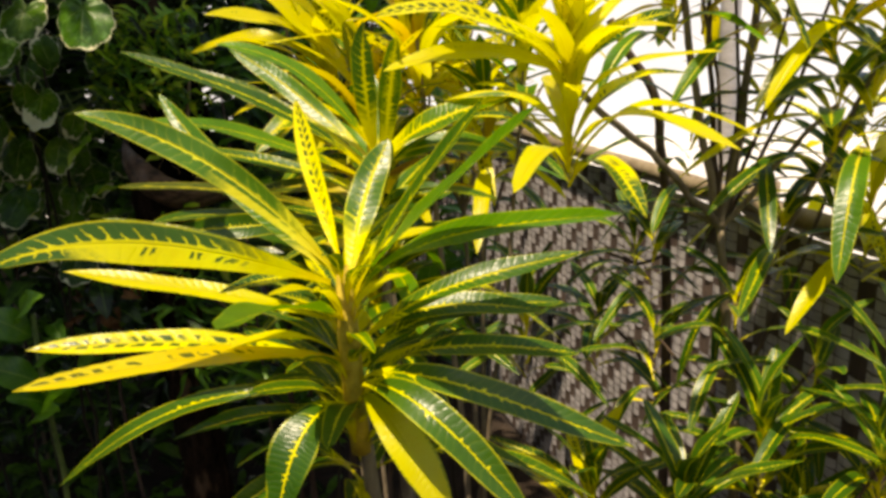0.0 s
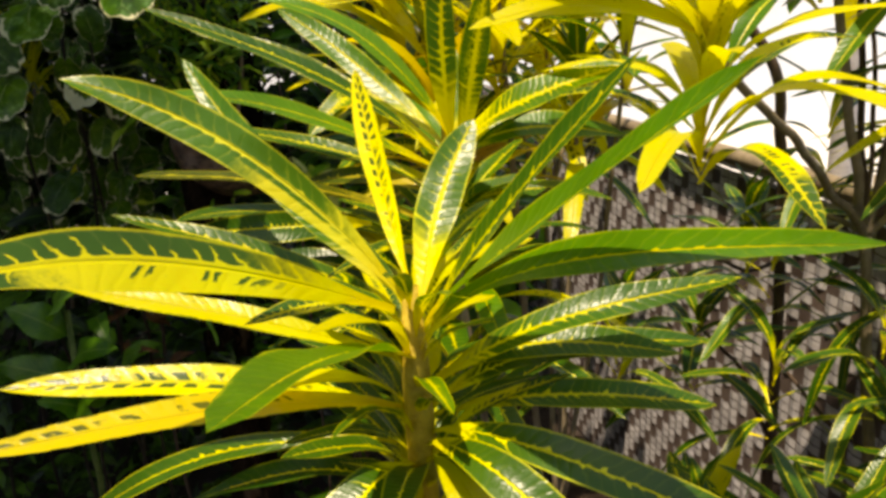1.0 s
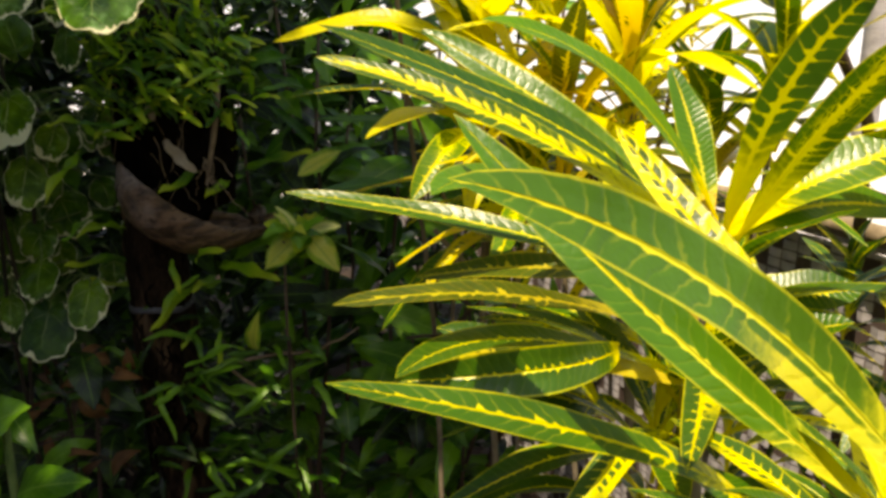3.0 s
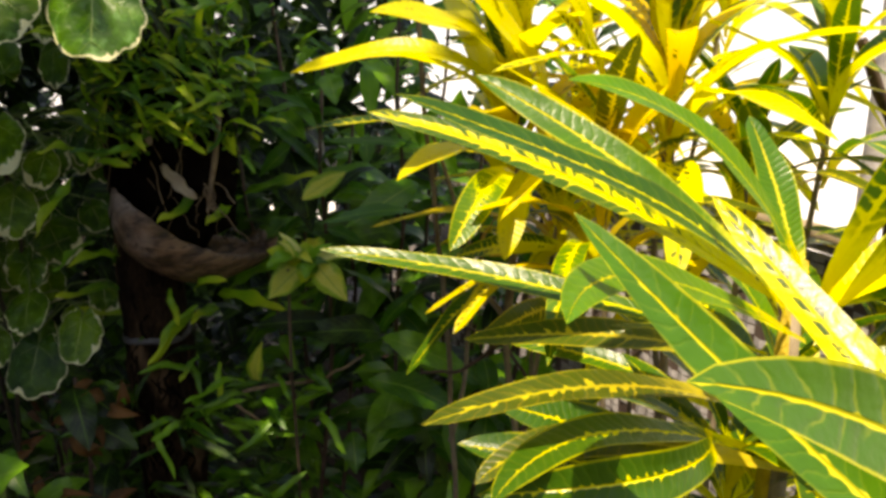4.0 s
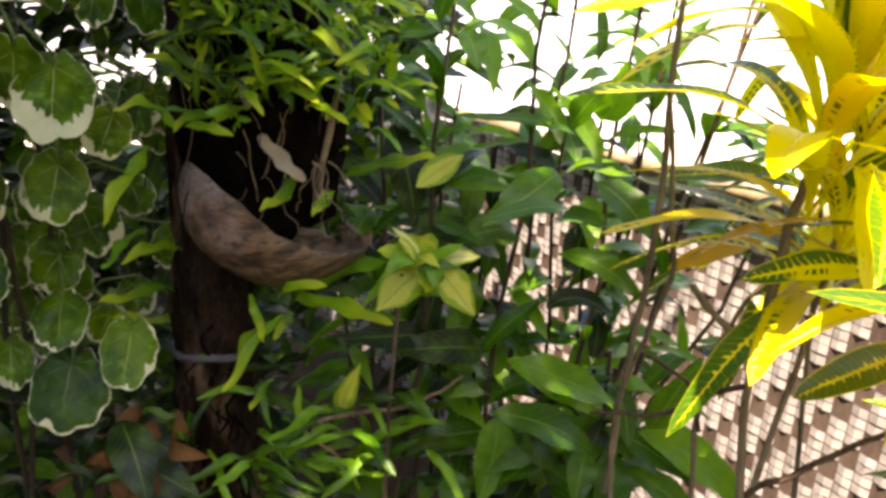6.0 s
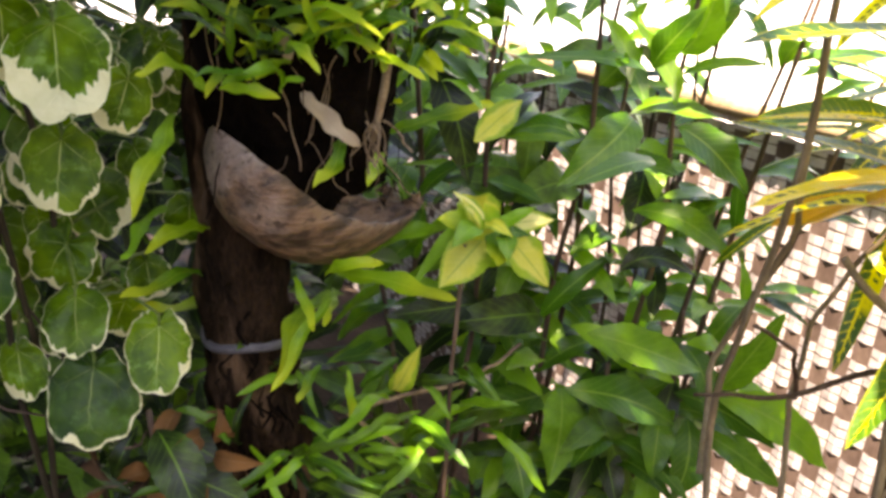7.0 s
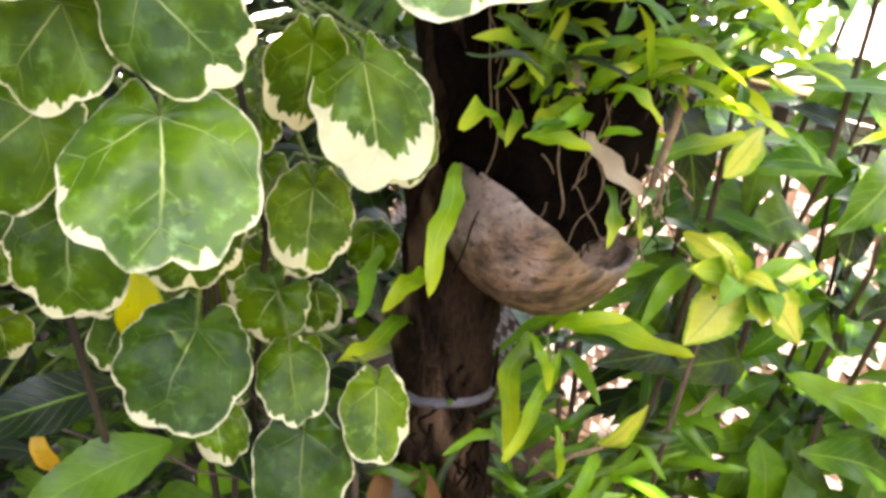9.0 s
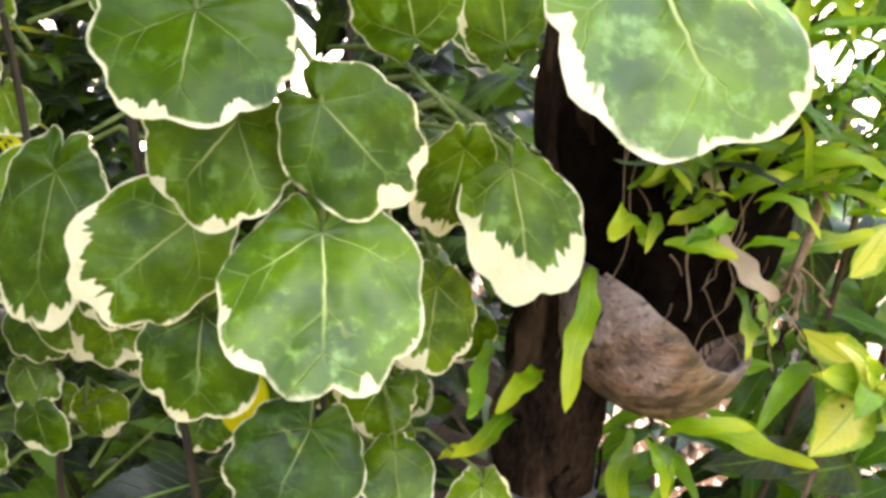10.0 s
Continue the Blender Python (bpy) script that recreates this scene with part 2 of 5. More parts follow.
    patch = n.clamp01(n.math("ADD", n.math("ADD", out, lobes), n.math("MULTIPLY", n.math("SUBTRACT", own, 0.5), 0.10)), 0.98 - cream, 1.0 - cream)
    rim = n.math("MULTIPLY", n.clamp01(n.math("ADD", out, n.math("MULTIPLY", n.math("SUBTRACT", mid, 0.5), 0.12)), 0.955, 0.99), n.clamp01(coarse, 0.30, 0.5))
    colour = n.mix(n.math("MAXIMUM", patch, rim), body, n.mix(mid, rgb(0.60, 0.60, 0.26), rgb(0.86, 0.84, 0.56)))
    n.bump(n.math("ADD", n.math("MULTIPLY", n.math("MAXIMUM", reach, n.math("MULTIPLY", net, 0.5)), -0.35), n.math("ADD", n.math("MULTIPLY", mid, 0.4), n.math("MULTIPLY", coarse, 1.6))), 0.7, 0.0026)
    return n.finish(colour, n.math("MULTIPLY_ADD", fine, 0.22, 0.30), 0.32, 0.3 + 0.3 * lit)


def rough_material(name, dark, light, scale, rough=0.8, stretch=(1, 1, 1), relief=0.004, third=None, gloss=0.3):
    n = Nodes(name)
    where = n.node("ShaderNodeMapping", n.coords("Object"))
    where.inputs["Scale"].default_value = stretch
    where = where.outputs[0]
    own = n.node("ShaderNodeObjectInfo").outputs["Random"]
    big, small = n.noise(where, scale, 4.0, 0.6), n.noise(where, scale * 7, 4.0, 0.65)
    tone = n.mix(n.clamp01(n.math("ADD", n.math("MULTIPLY", big, 0.6), n.math("MULTIPLY", small, 0.4)), 0.3, 0.7), rgb(*dark), rgb(*light))
    if third:
        tone = n.mix(n.clamp01(n.noise(where, scale * 0.5, 3.0), 0.55, 0.68), tone, rgb(*third))
    hue = n.node("ShaderNodeHueSaturation", 0.5, 1.0, n.math("MULTIPLY_ADD", own, 0.3, 0.85), 1.0, tone)
    n.bump(n.math("ADD", big, n.math("MULTIPLY", small, 0.6)), 0.8, relief)
    return n.finish(hue.outputs[0], n.math("MULTIPLY_ADD", small, 0.15, rough - 0.08), 0.0, gloss)


def husk_material():
    """Weathered husk: grey-brown skin with long fibres and dark flecks."""
    n = Nodes("husk")
    where = n.coords("Object")
    grain = Vector((0.787, 0.403, -0.465))
    run = n.node("ShaderNodeVectorMath", where, tuple(grain), operation="DOT_PRODUCT").outputs["Value"]
    away = n.node("ShaderNodeVectorMath", where, tuple(grain.cross(Vector((0, 0, 1))).normalized()), operation="DOT_PRODUCT").outputs["Value"]
    high = n.node("ShaderNodeSeparateXYZ", where).outputs[2]
    long = n.node("ShaderNodeCombineXYZ", n.math("MULTIPLY", run, 14.0), n.math("MULTIPLY", away, 170.0), n.math("MULTIPLY", high, 170.0)).outputs[0]
    fleck = n.node("ShaderNodeCombineXYZ", n.math("MULTIPLY", run, 70.0), n.math("MULTIPLY", away, 150.0), n.math("MULTIPLY", high, 150.0)).outputs[0]
    fibres, flecks, big = n.noise(long, 1.0, 4.0, 0.65), n.noise(fleck, 1.0, 3.0, 0.6), n.noise(where, 24.0, 3.0)
    blotch = n.noise(n.node("ShaderNodeCombineXYZ", n.math("MULTIPLY", run, 34.0), n.math("MULTIPLY", away, 62.0), n.math("MULTIPLY", high, 62.0)).outputs[0], 1.0, 4.0, 0.6)
    tone = n.mix(n.clamp01(blotch, 0.38, 0.62), rgb(0.034, 0.017, 0.009), rgb(0.175, 0.102, 0.058))
    tone = n.mix(n.math("MULTIPLY", n.clamp01(fibres, 0.45, 0.7), 0.35), tone, rgb(0.29, 0.195, 0.125))
    tone = n.mix(n.math("MULTIPLY", n.clamp01(n.math("ADD", run, n.math("MULTIPLY", n.math("SUBTRACT", big, 0.5), 0.22)), -0.405, -0.475), 0.6), tone, n.mix(fibres, rgb(0.22, 0.16, 0.125), rgb(0.44, 0.365, 0.31)))
    tone = n.mix(n.math("MULTIPLY", n.clamp01(flecks, 0.57, 0.64), 0.8), tone, rgb(0.03, 0.017, 0.010))
    n.bump(n.math("ADD", n.math("ADD", fibres, n.math("MULTIPLY", flecks, -0.6)), blotch), 0.9, 0.004)
    return n.finish(tone, n.math("MULTIPLY_ADD", fibres, 0.25, 0.36), 0.0, 0.45)


rib = croton_material("croton_leaf_ribbed", 0.045, veins=0.25, green=(0.072, 0.170, 0.010), gold=(0.76, 0.68, 0.03))
ribbed_low = croton_material("croton_leaf_ribbed_yellow_foot", 0.05, (-0.6, -0.20), 0.10, 0.35, green=(0.082, 0.185, 0.018), gold=(0.80, 0.73, 0.03), reach=0.46, lines=0.10, pitch=24.0)
green = croton_material("croton_leaf_green", 0.020, veins=0.25, green=(0.105, 0.225, 0.005), rim=0.4, foot=0.12)
edge = croton_material("croton_leaf_edged", 0.045, veins=0.75, green=(0.048, 0.125, 0.006), lines=0.10)
# deep green, darker than the other leaves to carry shade low in the shrubs
deep = croton_material("croton_leaf_deep_shaded", 0.028, veins=0.5, green=(0.030, 0.085, 0.004), foot=0.15, rim=0.5, glow=0.3)
olive = croton_material("croton_leaf_olive", 0.05, veins=0.9, green=(0.085, 0.095, 0.006), gold=(0.60, 0.46, 0.02), foot=0.3, net=0.10)
edge2 = croton_material("croton_leaf_flamed", 0.07, veins=1.1, green=(0.10, 0.19, 0.005), foot=0.3, net=0.12)
combed = croton_material("croton_leaf_combed", 0.075, veins=0.8, green=(0.062, 0.140, 0.012), foot=0.3, lines=0.45, pitch=20.0)
celled = croton_material("croton_leaf_celled", 0.09, veins=0.9, green=(0.070, 0.150, 0.005), foot=0.3, net=0.30)
half = croton_material("croton_leaf_half_yellow", 0.10, (-0.6, 0.06), 0.45, 0.35, green=(0.040, 0.098, 0.016), foot=0.22, glow=0.44, reach=0.74, lines=0.95, pitch=23.0, spot_side=-1.0)
dots = croton_material("croton_leaf_spotted", 0.08, (-0.47, 0.45), 0.92, 0.6, green=(0.05, 0.085, 0.012), foot=0.22, pitch=18.0)
dots_green = croton_material("croton_leaf_marbled", 0.08, (-0.16, 0.20), 0.5, 1.2, green=(0.07, 0.13, 0.008), foot=0.3, net=0.2)
gold = croton_material("croton_leaf_yellow", 0.3, (-0.44, 0.46), 0.15, 0.8, green=(0.20, 0.25, 0.010), glow=0.52)
amber = croton_material("croton_leaf_amber", 0.3, (-0.47, 0.46), 0.4, 0.8, green=(0.16, 0.14, 0.010), gold=(0.82, 0.58, 0.008), glow=0.46, pitch=20.0)
old = croton_material("croton_leaf_old_orange", 0.3, (-0.6, 0.6), 0.2, 1.0, green=(0.20, 0.12, 0.02), gold=(0.66, 0.37, 0.02))
lance = plain_leaf_material("shrub_leaf", (0.028, 0.130, 0.003), (0.17, 0.42, 0.014), (0.24, 0.42, 0.06), 0.4, 0.26, gloss=0.5, spread=(0.30, 0.80))
# near-black green: deep shade of hedge and inner shrubs put into the colour
shade = plain_leaf_material("hedge_leaf_shaded", (0.004, 0.016, 0.0012), (0.082, 0.205, 0.009), (0.12, 0.26, 0.02), 0.2, 0.30, gloss=0.36, spread=(0.40, 0.82))
strap = plain_leaf_material("orchid_leaf", (0.055, 0.19, 0.006), (0.24, 0.47, 0.014), (0.34, 0.52, 0.05), 0.46, tip=(0.52, 0.62, 0.03))
cream = plain_leaf_material("variegated_leaf", (0.58, 0.62, 0.05), (0.80, 0.80, 0.30), (0.22, 0.40, 0.05), 0.45, margin=(0.26, 0.44, 0.03))
dry = plain_leaf_material("dry_leaf", (0.028, 0.013, 0.004), (0.17, 0.072, 0.014), (0.2, 0.11, 0.05), 0.15, 0.7)
pale = plain_leaf_material("bleached_leaf", (0.34, 0.25, 0.16), (0.60, 0.50, 0.37), (0.4, 0.3, 0.2), 0.2, 0.7)
rounded = round_leaf_material("round_leaf", -0.085, 0.10)
# brighter copy of the round leaf, with strong light put into its colour
pale_round = round_leaf_material("round_leaf_lit", -0.075, 0.10, 1.0)
half_cream = round_leaf_material("round_leaf_half_cream", -0.06, 0.34)
bark = rough_material("bark", (0.004, 0.0028, 0.0018), (0.055, 0.033, 0.019), 40.0, 0.95, (1, 1, 0.35), 0.03, (0.16, 0.10, 0.058), 0.05)
husk = husk_material()
# blackened far below root colour, to hold the shade behind the orchid
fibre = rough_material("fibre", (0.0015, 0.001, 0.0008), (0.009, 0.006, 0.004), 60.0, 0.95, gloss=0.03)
root = rough_material("root", (0.14, 0.09, 0.05), (0.34, 0.25, 0.16), 50.0, 0.8)
twig = rough_material("twig", (0.035, 0.02, 0.014), (0.13, 0.09, 0.06), 40.0, 0.8, (1, 1, 0.3), 0.001)
dark_twig = rough_material("dark_twig", (0.010, 0.007, 0.004), (0.045, 0.036, 0.018), 40.0, 0.85, (1, 1, 0.3), 0.001)
stalk = rough_material("croton_stem", (0.12, 0.09, 0.055), (0.28, 0.23, 0.15), 40.0, 0.75, (1, 1, 0.4), 0.001)
petiole = rough_material("petiole", (0.36, 0.25, 0.02), (0.62, 0.48, 0.05), 60.0, 0.5, third=(0.30, 0.26, 0.03))
green_stem = rough_material("green_stem", (0.05, 0.10, 0.015), (0.16, 0.22, 0.05), 60.0, 0.55)
wire = rough_material("wire", (0.07, 0.07, 0.08), (0.14, 0.14, 0.155), 80.0, 0.45)
slat_light = rough_material("bamboo_light", (0.34, 0.325, 0.325), (0.57, 0.555, 0.565), 18.0, 0.55, (1, 1, 3), 0.001)
slat_dark = rough_material("bamboo_dark", (0.065, 0.046, 0.038), (0.15, 0.112, 0.094), 18.0, 0.65, (1, 1, 0.4), 0.001)
pole = rough_material("bamboo_pole", (0.16, 0.12, 0.07), (0.34, 0.28, 0.18), 12.0, 0.6, (1, 1, 1), 0.001)
soil = rough_material("soil", (0.012, 0.008, 0.005), (0.05, 0.033, 0.02), 9.0, 0.95, (1, 1, 1), 0.02)
concrete = rough_material("concrete", (0.42, 0.41, 0.39), (0.60, 0.59, 0.56), 3.0, 0.85, (1, 1, 1), 0.002)
# kept dark so that the added walls throw back little light
plaster = rough_material("grey_plaster", (0.20, 0.20, 0.18), (0.30, 0.29, 0.26), 4.0, 0.9, (1, 1, 1), 0.002)
paint = rough_material("white_paint", (0.60, 0.65, 0.71), (0.70, 0.74, 0.79), 1.2, 0.7, (1, 1, 1), 0.001)


# ---- building helpers ----
def part(name, bm, material, parent=None, label="", smooth=True):
    mesh = bpy.data.meshes.new(name)
    bm.to_mesh(mesh)
    bm.free()
    if smooth:
        for p in mesh.polygons:
            p.use_smooth = True
    mesh.materials.append(material)
    ob = new(name, mesh)
    ob.parent = parent
    if label:
        tagged(ob, label)
    return ob


def thing(name, place, label, category, group="", kind=""):
    ob = new(name)
    ob.empty_display_size = 0.05
    ob.location = place
    return tagged(ob, label, category, group, kind)


def attach(ob, parent):
    """Parents ob, which is built in world places, to a thing that stands elsewhere."""
    ob.parent = parent
    up = parent
    offset = Vector((0, 0, 0))
    while up:
        offset += up.location
        up = up.parent
    ob.location = -offset
    return ob


def tube(points, radii, sides=8, bm=None):
    """A round rod through the points."""
    bm = bm or bmesh.new()
    rings = []
    pts = [Vector(p) for p in points]
    for i, p in enumerate(pts):
        d = (pts[min(i + 1, len(pts) - 1)] - pts[max(i - 1, 0)]).normalized()
        a = d.cross(Vector((0.3, 0.9, 0.2))).normalized()
        b = d.cross(a)
        r = radii[i] if hasattr(radii, "__len__") else radii
        rings.append([bm.verts.new(p + (a * math.cos(k * math.tau / sides) + b * math.sin(k * math.tau / sides)) * r) for k in range(sides)])
    for one, two in zip(rings, rings[1:]):
        for k in range(sides):
            bm.faces.new((one[k], one[(k + 1) % sides], two[(k + 1) % sides], two[k]))
    bm.faces.new(rings[0][::-1])
    bm.faces.new(rings[-1])
    return bm


def bend(a, b, sag=0.0, wobble=0.0, steps=6, rng=random):
    a, b = Vector(a), Vector(b)
    pts = []
    for i in range(steps + 1):
        s = i / steps
        p = a.lerp(b, s) + Vector((0, 0, sag * 4 * s * (1 - s)))
        if 0 < i < steps:
            p += Vector((rng.uniform(-1, 1), rng.uniform(-1, 1), rng.uniform(-1, 1))) * wobble
        pts.append(p)
    return pts


def soften(points, rounds=2):
    """Rounds the corners of a line of points."""
    pts = [Vector(p) for p in points]
    for _ in range(rounds):
        cut = [pts[0]]
        for a, b in zip(pts, pts[1:]):
            cut += [a.lerp(b, 0.25), a.lerp(b, 0.75)]
        pts = cut + [pts[-1]]
    return pts


def profile(shape, s):
    """Half width of a leaf at s of its length, at most 1."""
    if shape == "croton":
        body = max(0.0, math.sin(math.pi * min(1.0, max(0.0, (s - 0.03) / 0.97)) ** 1.2)) ** 0.60
        return max(0.16 if s < 0.6 else 0.0, body)
    if shape == "strap":
        return max(0.2 if s < 0.5 else 0.0, math.sin(math.pi * min(1.0, s * 0.96 + 0.04) ** 1.1) ** 0.55) * (0.92 + 0.08 * math.sin(s * 24))
    return max(0.05 if s < 0.5 else 0.0, math.sin(math.pi * s ** 0.85) ** 0.9 * (1 - 0.15 * s))


def blade(base, tip, width, shape="croton", arch=0.15, up=(0, -0.55, 0.8), fold=0.25, ripple=0.06, rows=14, rng=random, bm=None, twist=0.0, mid=None):
    """A leaf from base to tip: arched along its length or bowed through mid, folded along the midrib, with a rippled margin."""
    bm = bm or bmesh.new()
    uv = bm.loops.layers.uv.verify()
    base, tip = Vector(base), Vector(tip)
    along = tip - base
    length = along.length
    along.normalize()
    side = along.cross(Vector(up))
    if side.length < 0.05:
        side = along.cross(Vector((0.6, -0.7, 0.3)))
    side.normalize()
    face = side.cross(along)
    bow = (Vector(mid) - (base + tip) / 2) * 4 if mid else None
    phase, sway = rng.uniform(0, 6.28), rng.uniform(-0.04, 0.04) * length * (0.3 if mid else 1.0)
    across = (-1.0, -0.55, 0.0, 0.55, 1.0) if rows > 8 else (-1.0, 0.0, 1.0)
    grid = []
    for i in range(rows + 1):
        s = i / rows
        half = profile(shape, s) * width * 0.5 * (1.045 if i % 2 and shape == "lance" else 1.0)
        if bow:
            mid_at = base.lerp(tip, s) + bow * (s * (1 - s)) + side * (sway * math.sin(math.pi * s))
            run = ((tip - base) + bow * (1 - 2 * s)).normalized()
            side_at = run.cross(Vector(up)).normalized()
            face_at = side_at.cross(run)
        else:
            rise = arch * length * (math.sin(math.pi * s ** 0.8) if s < 1 else 0.0)
            mid_at = base + along * (length * s) + face * rise + side * (sway * math.sin(math.pi * s))
            side_at, face_at = side, face
        if shape == "strap":
            mid_at = mid_at + (side_at + face_at) * (0.022 * length * math.sin(s * 10 + phase) * min(1.0, 4 * s))
        spin = twist * s
        sd = side_at * math.cos(spin) + face_at * math.sin(spin)
        fc = face_at * math.cos(spin) - side_at * math.sin(spin)
        row = []
        for c in across:
            lift = abs(c) * fold * half + (ripple * width * c * c * math.sin(phase + s * 15 + (2.1 if c > 0 else 0)) if 0.05 < s < 0.97 else 0)
            row.append((bm.verts.new(mid_at + sd * (c * half) + fc * lift), (s, 0.5 + 0.5 * c)))
        grid.append(row)
    for one, two in zip(grid, grid[1:]):
        for k in range(len(across) - 1):
            quad = (one[k], one[k + 1], two[k + 1], two[k])
            f = bm.faces.new([v for v, _ in quad])
            for loop, (_, at) in zip(f.loops, quad):
                loop[uv].uv = at
    return bm


def round_blade(stem, tip, width, facing=(0, -0.75, 0.6), rng=random):
    """A round leaf with a scalloped, wavy rim: stem is where its stalk meets it, tip the far rim."""
    bm = bmesh.new()
    uv = bm.loops.layers.uv.verify()
    stem, tip = Vector(stem), Vector(tip)
    along = (tip - stem).normalized()
    side = along.cross(Vector(facing)).normalized()
    face = side.cross(along)
    reach, big = (tip - stem).length, width * 0.5
    shift = min(0.6 * big, max(0.15 * big, reach - big))
    squash = reach / (shift + big)
    rings, spokes = 9, 72
    phase = rng.uniform(0, 6.28)
    hub = bm.verts.new(stem)
    last = [hub] * spokes
    for r in range(1, rings + 1):
        q = r / rings
        now = []
        for k in range(spokes):
            a = math.tau * k / spokes  # 0: towards the tip
            c, s = math.cos(a), math.sin(a)
            rim = shift * c + math.sqrt(big * big - (shift * s) ** 2)
            notch = 1.0 - 0.85 * max(0.0, (-c - 0.93) / 0.07) + 0.16 * math.exp(-((-c - 0.78) / 0.12) ** 2) * q
            scallop = 1 + (0.095 * abs(math.sin(5.5 * a + phase + 0.9 * math.sin(2 * a + phase))) - 0.05 + 0.05 * math.sin(2 * a + 2 * phase) * abs(s)) * q * q + 0.012 * abs(math.sin(17 * a + phase)) * q
            rad = rim * q * scallop * notch
            lift = width * (0.05 * q * q * math.sin(3 * a + phase) - 0.10 * q * q + 0.022 * math.cos(7 * a) * q * (1 - 0.4 * q) + 0.05 * q)
            at = stem + along * (c * rad * squash) + side * (s * rad)
            crease = abs(math.sin(3.0 * a + 0.5 * math.sin(a + phase)))  # deepest over the veins
            lift += width * (0.05 * crease * q * (1.15 - q) + 0.05 * q * noise.noise(at * 38) + 0.022 * noise.noise(at * 95))
            now.append(bm.verts.new(at + face * lift))
        for k in range(spokes):
            j = (k + 1) % spokes
            quad = [last[k], now[k], now[j]] if r == 1 else [last[k], now[k], now[j], last[j]]
            f = bm.faces.new(quad)
            us = (k / spokes, (k + 1) / spokes)
            at = [((us[0] + us[1]) / 2, 0.0), (us[0], q), (us[1], q)] if r == 1 else [(us[0], q - 1 / rings), (us[0], q), (us[1], q), (us[1], q - 1 / rings)]
            for loop, xy in zip(f.loops, at):
                loop[uv].uv = xy
        last = now
    bmesh.ops.recalc_face_normals(bm, faces=bm.faces)
    return bm


rng = random.Random(7)


def leaf(parent, base, tip, width, material, arch=0.15, up=(0, -0.55, 0.8), shape="croton", label="", twist=0.0, fold=0.25, ripple=0.05):
    ob = part("leaf", blade(base, tip, width, shape, arch, up, fold, ripple, 26 if shape == "lance" else 16, rng, twist=twist), material, None, label)
    return attach(ob, parent)


def traced(parent, base, mid, tip, width, material, up, arch=0.06, shape="croton", fold=0.2, ripple=0.05):
    """A leaf that bows through a place midway."""
    if shape == "strap":
        ripple, fold = 0.17, 0.35
    return attach(part("leaf", blade(base, tip, width * {"croton": 0.86, "strap": 0.80}.get(shape, 1.08), shape, arch, up, fold, ripple, 24, rng, mid=mid), material), parent)


def shoot(parent, base, mid, tip, width, material, up, arch=0.12):
    """A lance-shaped leaf that bows through a place midway."""
    return traced(parent, base, mid, tip, width, material, up, arch + rng.uniform(-0.05, 0.06), "lance", 0.22, 0.06)


def rosette(parent, node, count, length, width, mix_of, tilt=(10, 80), seed=1, lean=(0, 0, 1), drop=0.12):
    """A whorl of croton leaves round the top of a stem."""
    r = random.Random(seed)
    node = Vector(node)
    turn = Vector((0, 0, 1)).rotation_difference(Vector(lean)).to_matrix()
    for i in range(count):
        s = i / max(1, count - 1)
        angle = i * 2.4 + r.uniform(-0.3, 0.3)
        steep = radians(tilt[0] + (tilt[1] - tilt[0]) * s + r.uniform(-9, 9))
        way = turn @ Vector((math.cos(angle) * math.sin(steep), math.sin(angle) * math.sin(steep), math.cos(steep)))
        long = length * r.uniform(0.75, 1.1) * (0.7 + 0.3 * min(1, s * 2))
        base = node - Vector(lean) * (0.10 * s)
        up = (turn @ Vector((0, 0, 1))) - way * 0.3
        leaf(parent, base, base + way * long, width * r.uniform(0.8, 1.15), r.choice(mix_of), drop + 0.1 * s + r.uniform(-0.04, 0.06), up)


# ---- ground, yard and wall ----
def sheet(name, corners, z, material, label, category, cuts=24, rough=0.0):
    bm = bmesh.new()
    (x0, y0), (x1, y1) = corners
    grid = [[bm.verts.new((x0 + (x1 - x0) * i / cuts, y0 + (y1 - y0) * j / cuts, z)) for j in range(cuts + 1)] for i in range(cuts + 1)]
    for i in range(cuts):
        for j in range(cuts):
            bm.faces.new((grid[i][j], grid[i + 1][j], grid[i + 1][j + 1], grid[i][j + 1]))
    if rough:
        for v in bm.verts:
            v.co.z += noise.noise(v.co * 2.5) * rough
    return tagged(part(name, bm, material), label, category, kind="structure")


def box(size, at=(0, 0, 0), bevel=0.0):
    bm = bmesh.new()
    bmesh.ops.create_cube(bm, size=1.0)
    bmesh.ops.scale(bm, verts=bm.verts, vec=size)
    if bevel:
        bmesh.ops.bevel(bm, geom=bm.edges, offset=bevel, segments=2, affect="EDGES")
    bmesh.ops.translate(bm, verts=bm.verts, vec=at)
    return bm


sheet("ground", ((-300, -300), (300, 300)), -0.03, concrete, "pale sunlit concrete yard reaching far", "ground", 8)
# widened over unseen ground so that the concrete bounces less light
sheet("planting_bed", ((-7.5, -3.3), (1.6, 5.5)), 0.02, soil, "dark soil of the planting bed, spread wide to cut bounced light", "soil", 60, 0.05)
tagged(part("wall_north", box((26, 0.2, 3.2), (6, 9.5, 1.57)), paint, smooth=False), "white painted house wall in full sun", "wall", kind="structure")

# two unseen walls, added to hold off low sky light from the hedge
tagged(part("wall_south", box((14, 0.2, 3.0), (1.0, -3.4, 1.45)), plaster, smooth=False), "unseen plain wall added behind the walk to cut sky light", "wall", kind="structure")
tagged(part("wall_west", box((0.2, 13, 3.0), (-6.0, 3.0, 1.45)), plaster, smooth=False), "unseen plain side wall added beyond the hedge to cut sky light", "wall", kind="structure")

